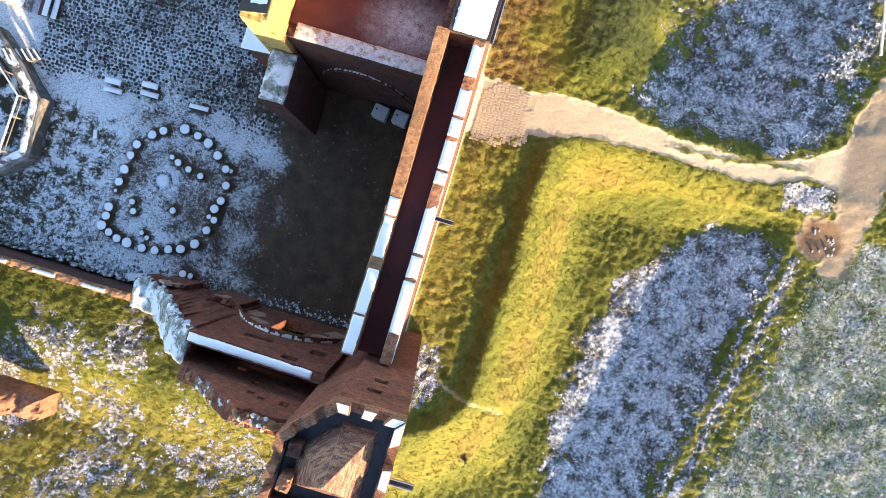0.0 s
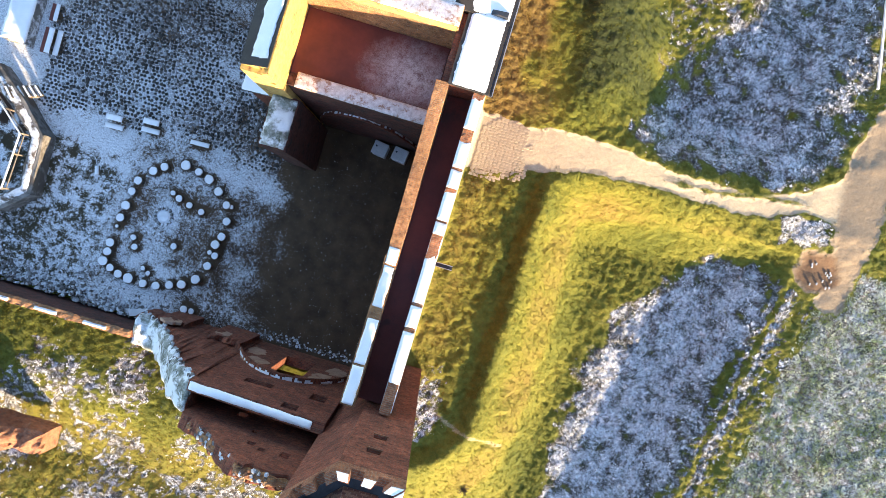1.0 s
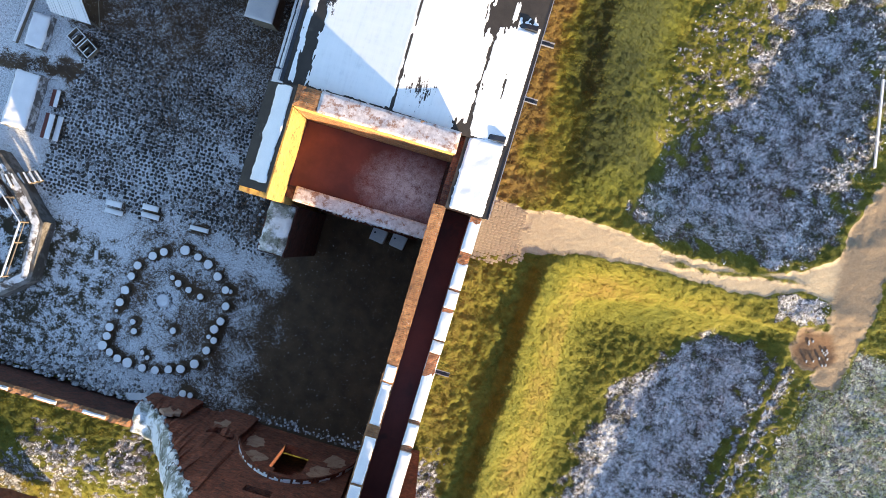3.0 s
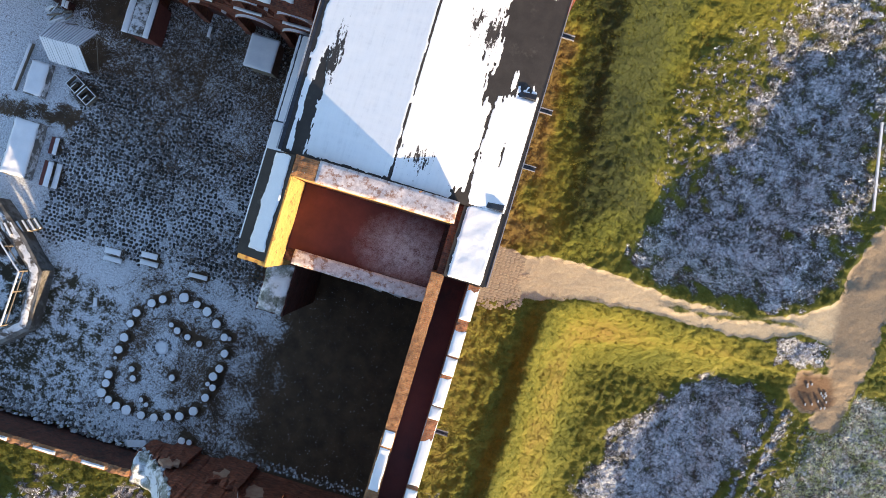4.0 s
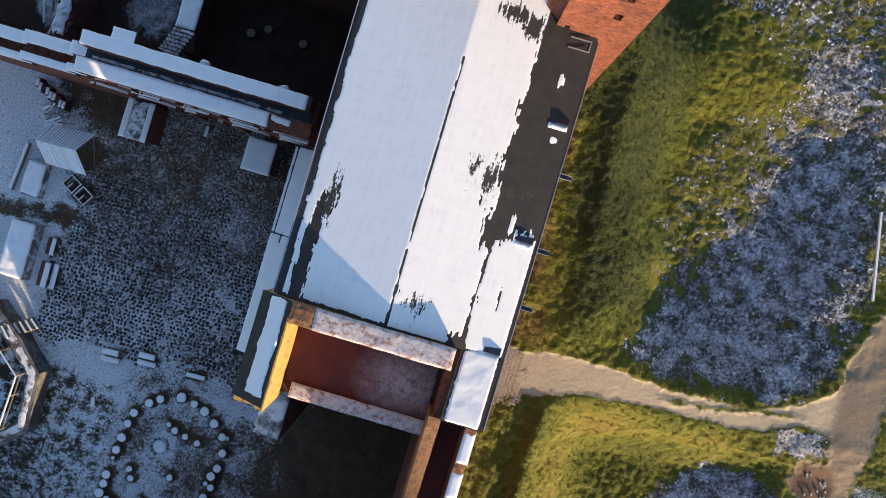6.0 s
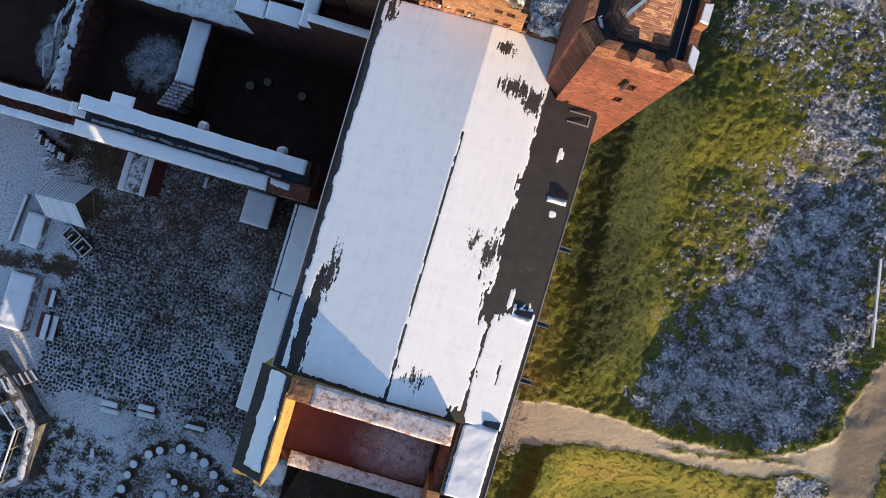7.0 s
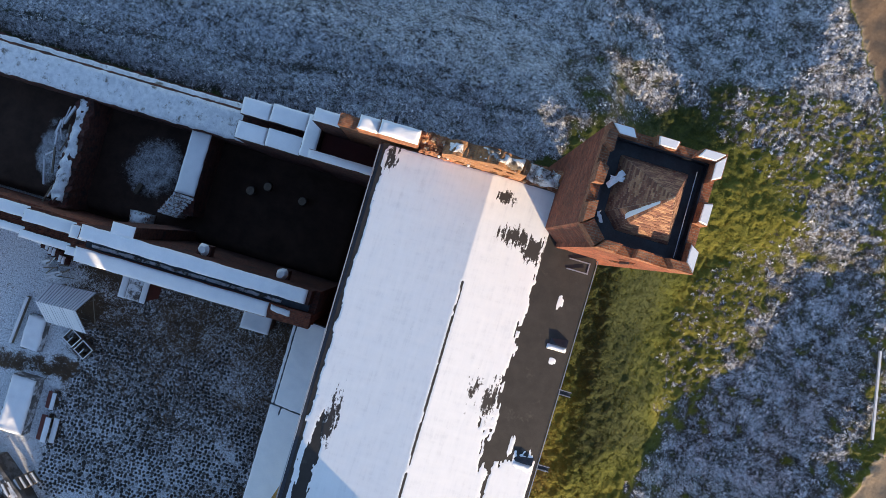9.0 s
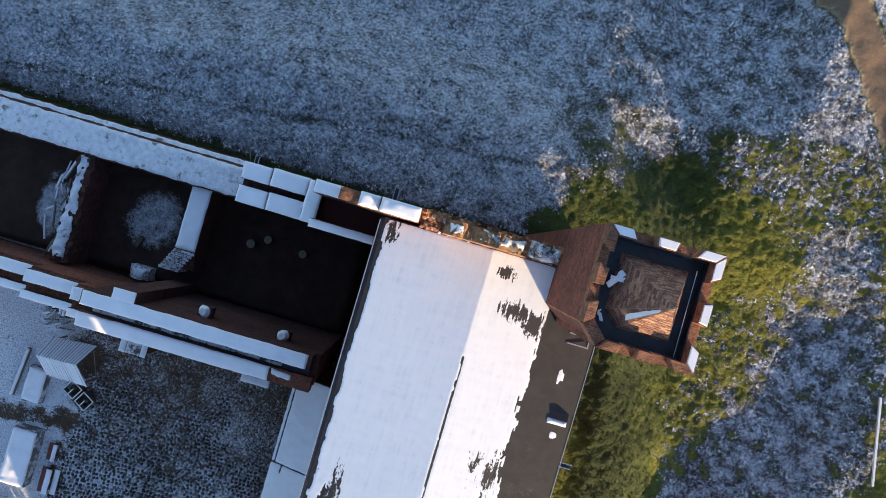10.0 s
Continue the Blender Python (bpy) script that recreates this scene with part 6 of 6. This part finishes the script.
# ---- stones, rubble, cobbles ----
def scatter(name, label, category, spots, material, seed, sides=6):
    """Many small stones as one thing of stuff. spots: e, n, z, size."""
    r = random.Random(seed)
    verts, faces = [], []
    for e, n, z, s in spots:
        k0 = len(verts)
        ph = r.uniform(0, 6.3)
        ring = [(s * r.uniform(0.38, 0.55), ph + 2 * math.pi * i / sides) for i in range(sides)]
        verts += [(e + d * math.cos(a), n + d * math.sin(a), z - 0.08) for d, a in ring]
        verts += [(e + 0.72 * d * math.cos(a), n + 0.72 * d * math.sin(a), z + s * r.uniform(0.12, 0.24)) for d, a in ring]
        for i in range(sides):
            j = (i + 1) % sides
            faces.append((k0 + i, k0 + j, k0 + sides + j, k0 + sides + i))
        faces.append(tuple(k0 + sides + i for i in range(sides)))
    me = bpy.data.meshes.new(name)
    me.from_pydata(verts, [], faces)
    me.materials.append(material)
    ob = new(name, me)
    ob.matrix_basis = RB
    return tagged(ob, label, category, kind="stuff")


def island_material(name, stops, rough=0.9):
    m, nt, p, tc = blank(name, rough)
    geo = nt.nodes.new("ShaderNodeNewGeometry")
    col = ramp(nt, geo.outputs["Random Per Island"], stops)
    col = mix(nt, 1.0, col, ramp(nt, noise_tex(nt, tc.outputs["Object"], 9.0), [(0.3, (0.65, 0.65, 0.65)), (0.7, (1.1, 1.1, 1.1))]), "MULTIPLY")
    nt.links.new(col, p.inputs["Base Color"])
    bump(nt, p, noise_tex(nt, tc.outputs["Object"], 45.0), 0.5, 0.01)
    return m


COBBLE = island_material("dark_cobble", [(0.0, (0.03, 0.025, 0.022)), (0.45, (0.065, 0.055, 0.048)), (0.75, (0.13, 0.12, 0.115)), (0.9, (0.3, 0.31, 0.33)), (1.0, (0.62, 0.64, 0.68))])
RUBBLE = island_material("frosted_rubble", [(0.0, (0.1, 0.09, 0.085)), (0.35, (0.25, 0.24, 0.24)), (0.6, (0.6, 0.63, 0.68)), (1.0, (0.78, 0.8, 0.84))])
SETT = island_material("sandy_sett", [(0.0, (0.36, 0.28, 0.19)), (1.0, (0.52, 0.43, 0.31))])
r = random.Random(11)
spots = []
n = 3.0
while n < 22.3:
    e = -33.5 + r.uniform(0, 0.3)
    while e < -13.2:
        ee, nn = e + r.uniform(-0.06, 0.06), n + r.uniform(-0.06, 0.06)
        k = 0.9 - 0.55 * smooth(12, 17, nn) - smooth(-30, -33, ee) - 0.9 * smooth(5.5, 3.2, nn + 1.5 * fbm(ee * 0.3, nn * 0.3)) + 0.7 * fbm(ee * 0.35, nn * 0.35, 6.0)
        if (k > 0.35 + 0.3 * r.random() and not (ee > -15.5 and nn > 8.7)
                and not any(a - 0.1 < ee < b + 0.1 and c - 0.1 < nn < d + 0.1 for a, b, c, d, _ in SLAB) and abs(math.hypot(ee + 23.0, nn - 12.7) - 0.62) > 0.16):
            spots.append((ee, nn, 0.0, r.uniform(0.25, 0.35) * (1 - 0.2 * smooth(12, 16, nn))))
        e += 0.29
    n += 0.27
scatter("cobblestones", "dark rounded cobblestones with frost in the joints", "cobblestones", spots, COBBLE, 12)
t = thing("paving_wheel", "wheel pattern of pale stones set in the cobbles", "paving", -23.0, 12.7, 0)
for i in range(22):
    a = 2 * math.pi * i / 22
    part("stone", disc(bmesh.new(), -23.0 + 0.62 * math.cos(a), 12.7 + 0.62 * math.sin(a), -0.05, 0.07, 0.08, 6, 0.2, rnd, 0.2), STONE, t)
for i in range(8):
    a = 2 * math.pi * i / 8
    part("spoke", bar((-23.0 + 0.15 * math.cos(a), 12.7 + 0.15 * math.sin(a), 0.04), (-23.0 + 0.5 * math.cos(a), 12.7 + 0.5 * math.sin(a), 0.04), 0.07), STONE, t)
spots = []
for k in range(900):
    e = r.uniform(-33, -16.5)
    n = -8.55 + abs(r.gauss(0, 0.9)) * (1.3 if e < -24 else 0.8)
    spots.append((e, n, 0.12 * max(0, 1.5 - (n + 8.5)), r.uniform(0.12, 0.36)))
for k in range(260):
    e = r.uniform(-12, -3.4)
    spots.append((e, -7.35 + abs(r.gauss(0, 0.35)), 0.0, r.uniform(0.08, 0.28)))
scatter("rubble", "frost-covered rubble stones heaped along the wall", "rubble", spots, RUBBLE, 13, 5)
spots = [(r.uniform(-13, -3.6), r.uniform(-6.5, 6.5), 0.0, r.uniform(0.04, 0.1)) for k in range(420)]
scatter("stone_chips", "scattered pale stone chips on dark earth", "stones", spots, RUBBLE, 14, 5)
spots = []
for k in range(190):
    e, n = r.uniform(-10.3, -3.4), r.uniform(33.45, 34.35)
    spots.append((e, n, ragged_z(e, n) + 0.05, r.uniform(0.1, 0.28)))
BROKEN = island_material("broken_orange_brick", [(0.0, (0.16, 0.07, 0.04)), (0.35, (0.34, 0.15, 0.07)), (0.75, (0.48, 0.26, 0.12)), (0.88, (0.5, 0.36, 0.24)), (0.93, (0.75, 0.77, 0.8))])
for k in range(90):
    e = r.uniform(-10.0, -4.4)
    spots.append((e, r.uniform(-10.05, -9.5), back_z(e, -9.8) + 0.05, r.uniform(0.12, 0.34)))
scatter("broken_masonry", "broken orange bricks on a ruined wall top", "rubble", spots, BROKEN, 16, 5)
spots = []
for k in range(60):
    e = r.uniform(-9.8, -5.0)
    spots.append((e, r.uniform(-10.0, -9.4), back_z(e, -9.7) + 0.1, r.uniform(0.12, 0.32)))
for k in range(420):
    e, n = r.uniform(-18.8, -11.0), r.choice((-7.6, -8.0, -8.6)) + r.uniform(-0.2, 0.2)
    spots.append((e, n, wedge_z(e, n) + 0.02, r.uniform(0.1, 0.34)))
scatter("broken_masonry", "broken frosted bricks and stones on the wall tops", "rubble", spots, RUBBLE, 15, 6)

# ---- the old setts before the gate, singly laid ----
GATE = tagged(new("pavement"), "sandy stone setts before the castle gate", "pavement", kind="structure")
GATE.matrix_basis = RB
r = random.Random(21)
sett_mesh = [from_bm("sett", box(bmesh.new(), -0.14, 0.14, -0.096, 0.096, -0.12, 0.045, 0.022), SETT) for _ in range(1)][0]
count = 0
for i in range(14):
    for j in range(24):
        e, n = 0.05 + 0.29 * i + r.uniform(-0.03, 0.03) + 0.05 * (j % 2), 8.5 + 0.2 * j + r.uniform(-0.02, 0.02)
        keep = math.hypot((e - 1.4) / 2.6, (n - 10.6) / 2.6) + 0.25 * fbm(e, n)
        if keep < 0.95 and count < 280:
            piece("sett", sett_mesh, GATE, pose(e, n, height(e, n) - 0.015, r.uniform(-3, 3), r.uniform(-3, 3), r.uniform(-7, 7)))
            count += 1


# ---- grass and frosted heath, in tufts ----
def tufts(name, label, category, area, want, count, blades, size, material, seed, lift=1.0, vary=1.0):
    """Blades of grass in bunches as one thing. want(e, n, h, cover): how likely a bunch stands there."""
    r = random.Random(seed)
    e0, e1, n0, n1 = area
    verts, faces, cols = [], [], []
    for _ in range(count):
        e, n = r.uniform(e0, e1), r.uniform(n0, n1)
        if e < -0.3 and -9.6 < n < 34.9:
            continue
        h = height(e, n)
        c = cover(e, n, h)
        if r.random() > want(e, n, h, c):
            continue
        s = size * r.uniform(0.6, 1.4) * (1.0 if vary < 0.9 else 0.5 + 0.5 * smooth(0.38, 0.62, c[0]))
        tone = 0.56 + 0.06 * (vary > 0.9) + vary * (0.8 * fbm(e * 0.35, n * 0.35, 12.0) + 1.1 * fbm(e * 1.5, n * 1.5, 13.0))
        for b in range(blades):
            a = r.uniform(0, 6.283)
            reach, up, w = s * r.uniform(0.35, 1.0), lift * s * r.uniform(0.3, 0.8), s * r.uniform(0.04, 0.085)
            ca, sa = math.cos(a), math.sin(a)
            k = len(verts)
            verts += [(e - sa * w, n + ca * w, h - 0.03), (e + sa * w, n - ca * w, h - 0.03), (e + ca * reach * 0.6 + sa * w * 0.8, n + sa * reach * 0.6 - ca * w * 0.8, h + up), (e + ca * reach, n + sa * reach, h + up * 0.8)]
            faces.append((k, k + 1, k + 2, k + 3))
            cols += [(c[0], c[1] if vary < 0.9 else 0.0, max(0, min(1, tone + r.uniform(-0.3, 0.3))), 1.0)] * 4
    me = bpy.data.meshes.new(name)
    me.from_pydata(verts, [], faces)
    me.materials.append(material)
    lay = me.color_attributes.new("cover", "FLOAT_COLOR", "POINT")
    lay.data.foreach_set("color", np.array(cols, dtype=np.float32).ravel())
    ob = new(name, me)
    ob.matrix_basis = RB
    return tagged(ob, label, category, kind="stuff")


def blade_material(name, stops, by_dry):
    m, nt, p, tc = blank(name, 0.9)
    at = nt.nodes.new("ShaderNodeAttribute")
    at.attribute_name = "cover"
    sep = nt.nodes.new("ShaderNodeSeparateColor")
    nt.links.new(at.outputs["Color"], sep.inputs[0])
    f = math_node(nt, "ADD", math_node(nt, "MULTIPLY", sep.outputs[1], 0.6 * by_dry), math_node(nt, "MULTIPLY", sep.outputs[2], 0.42 if by_dry else 1.0))
    nt.links.new(ramp(nt, f, stops), p.inputs["Base Color"])
    return m


GRASS = blade_material("grass_blade", [(0.15, (0.04, 0.054, 0.007)), (0.38, (0.103, 0.118, 0.008)), (0.56, (0.195, 0.183, 0.02)), (0.75, (0.215, 0.145, 0.03)), (0.9, (0.135, 0.082, 0.027))], 1)
FIELD = blade_material("frosted_crop_leaf", [(0.0, (0.22, 0.28, 0.07)), (0.35, (0.42, 0.48, 0.22)), (0.65, (0.66, 0.71, 0.52)), (1.0, (0.88, 0.89, 0.83))], 0)
FROSTED = blade_material("frosted_stem", [(0.0, (0.07, 0.06, 0.05)), (0.3, (0.17, 0.15, 0.15)), (0.52, (0.6, 0.63, 0.69)), (0.8, (0.9, 0.91, 0.94))], 0)
tufts("grass", "yellow-green winter grass in tufts", "grass", (0, 38, -20, 48), lambda e, n, h, c: (1 - c[2]) * (1 - 0.85 * smooth(0.3, 0.5, c[0])), 105000, 5, 0.14, GRASS, 31, 0.42, 0.35)
tufts("grass", "yellow-green winter grass in tufts", "grass", (-40, 0, -29, -9.3), lambda e, n, h, c: (1 - c[2]) * (1 - smooth(0.3, 0.5, c[0])), 46000, 5, 0.15, GRASS, 32, 0.45, 0.4)
tufts("heath", "frost-white heath and dead weeds", "heath", (4, 38, -17, 60), lambda e, n, h, c: smooth(0.3, 0.58, c[0]) * (1 - c[2]) * (0.25 + 0.75 * smooth(-0.22, 0.04, fbm(e * 1.3, n * 1.3, 25.0))) * (0.0 if e > 28.2 + 0.2 * n and n < 9 else 1.0), 42000, 10, 0.25, FROSTED, 33, 0.36)
tufts("heath", "grey-green frosted field grass", "grass", (23, 40, -18, 10), lambda e, n, h, c: 0.95 * smooth(0.25, 0.5, c[0]) * (1 - c[2]) * (e > 27.9 + 0.2 * n), 46000, 7, 0.14, FIELD, 36, 0.4, 0.6)
tufts("heath", "frost-white heath and dead weeds", "heath", (-38, 4, -28, -9.3), lambda e, n, h, c: smooth(0.25, 0.5, c[0]), 30000, 9, 0.13, FROSTED, 34, 0.5)
tufts("heath", "frost-white heath and dead weeds", "heath", (-42, 6, 35, 60), lambda e, n, h, c: 0.7 * smooth(0.25, 0.55, c[0]), 22000, 9, 0.2, FROSTED, 35, 0.5)

# ---- odds and ends outside ----
r = random.Random(47)
e, n = 6.6, -15.0
h = height(e, n)
t = thing("shrub", "small dark leafless shrub on the grassy slope", "shrub", e, n, h)
bm = bmesh.new()
for k in range(70):
    a, tilt, L = r.uniform(0, 6.283), r.uniform(0.1, 1.1), r.uniform(0.35, 0.9)
    tip = Vector((e + L * math.sin(tilt) * math.cos(a), n + L * math.sin(tilt) * math.sin(a), h + L * math.cos(tilt)))
    made = bmesh.ops.create_cone(bm, segments=5, radius1=0.018, radius2=0.005, depth=L)["verts"]
    root = Vector((e, n, h - 0.02))
    bmesh.ops.transform(bm, verts=made, matrix=Matrix.Translation((root + tip) / 2) @ (tip - root).to_track_quat("Z", "Y").to_matrix().to_4x4())
part("twigs", bm, BARK, t)

t = thing("pole", "long pale timber pole lying in the grass", "pole", 28.4, 27, -4)
part("timber", bar((28.9, 24.3, -3.75), (27.55, 31.2, -3.75), 0.16), SNOW_THIN, t)
r = random.Random(41)
for k in range(14):
    e, n = 28.9 + r.uniform(-1.0, 1.3), 8.9 + r.uniform(-1.1, 1.1)
    h = height(e, n)
    t = thing("peg", "small white marker peg in bare earth", "peg", e, n, h, "white pegs")
    part("stake", boxes((e - 0.035, e + 0.035, n - 0.1, n + 0.1, h - 0.05, h + 0.12)), PLASTIC, t)
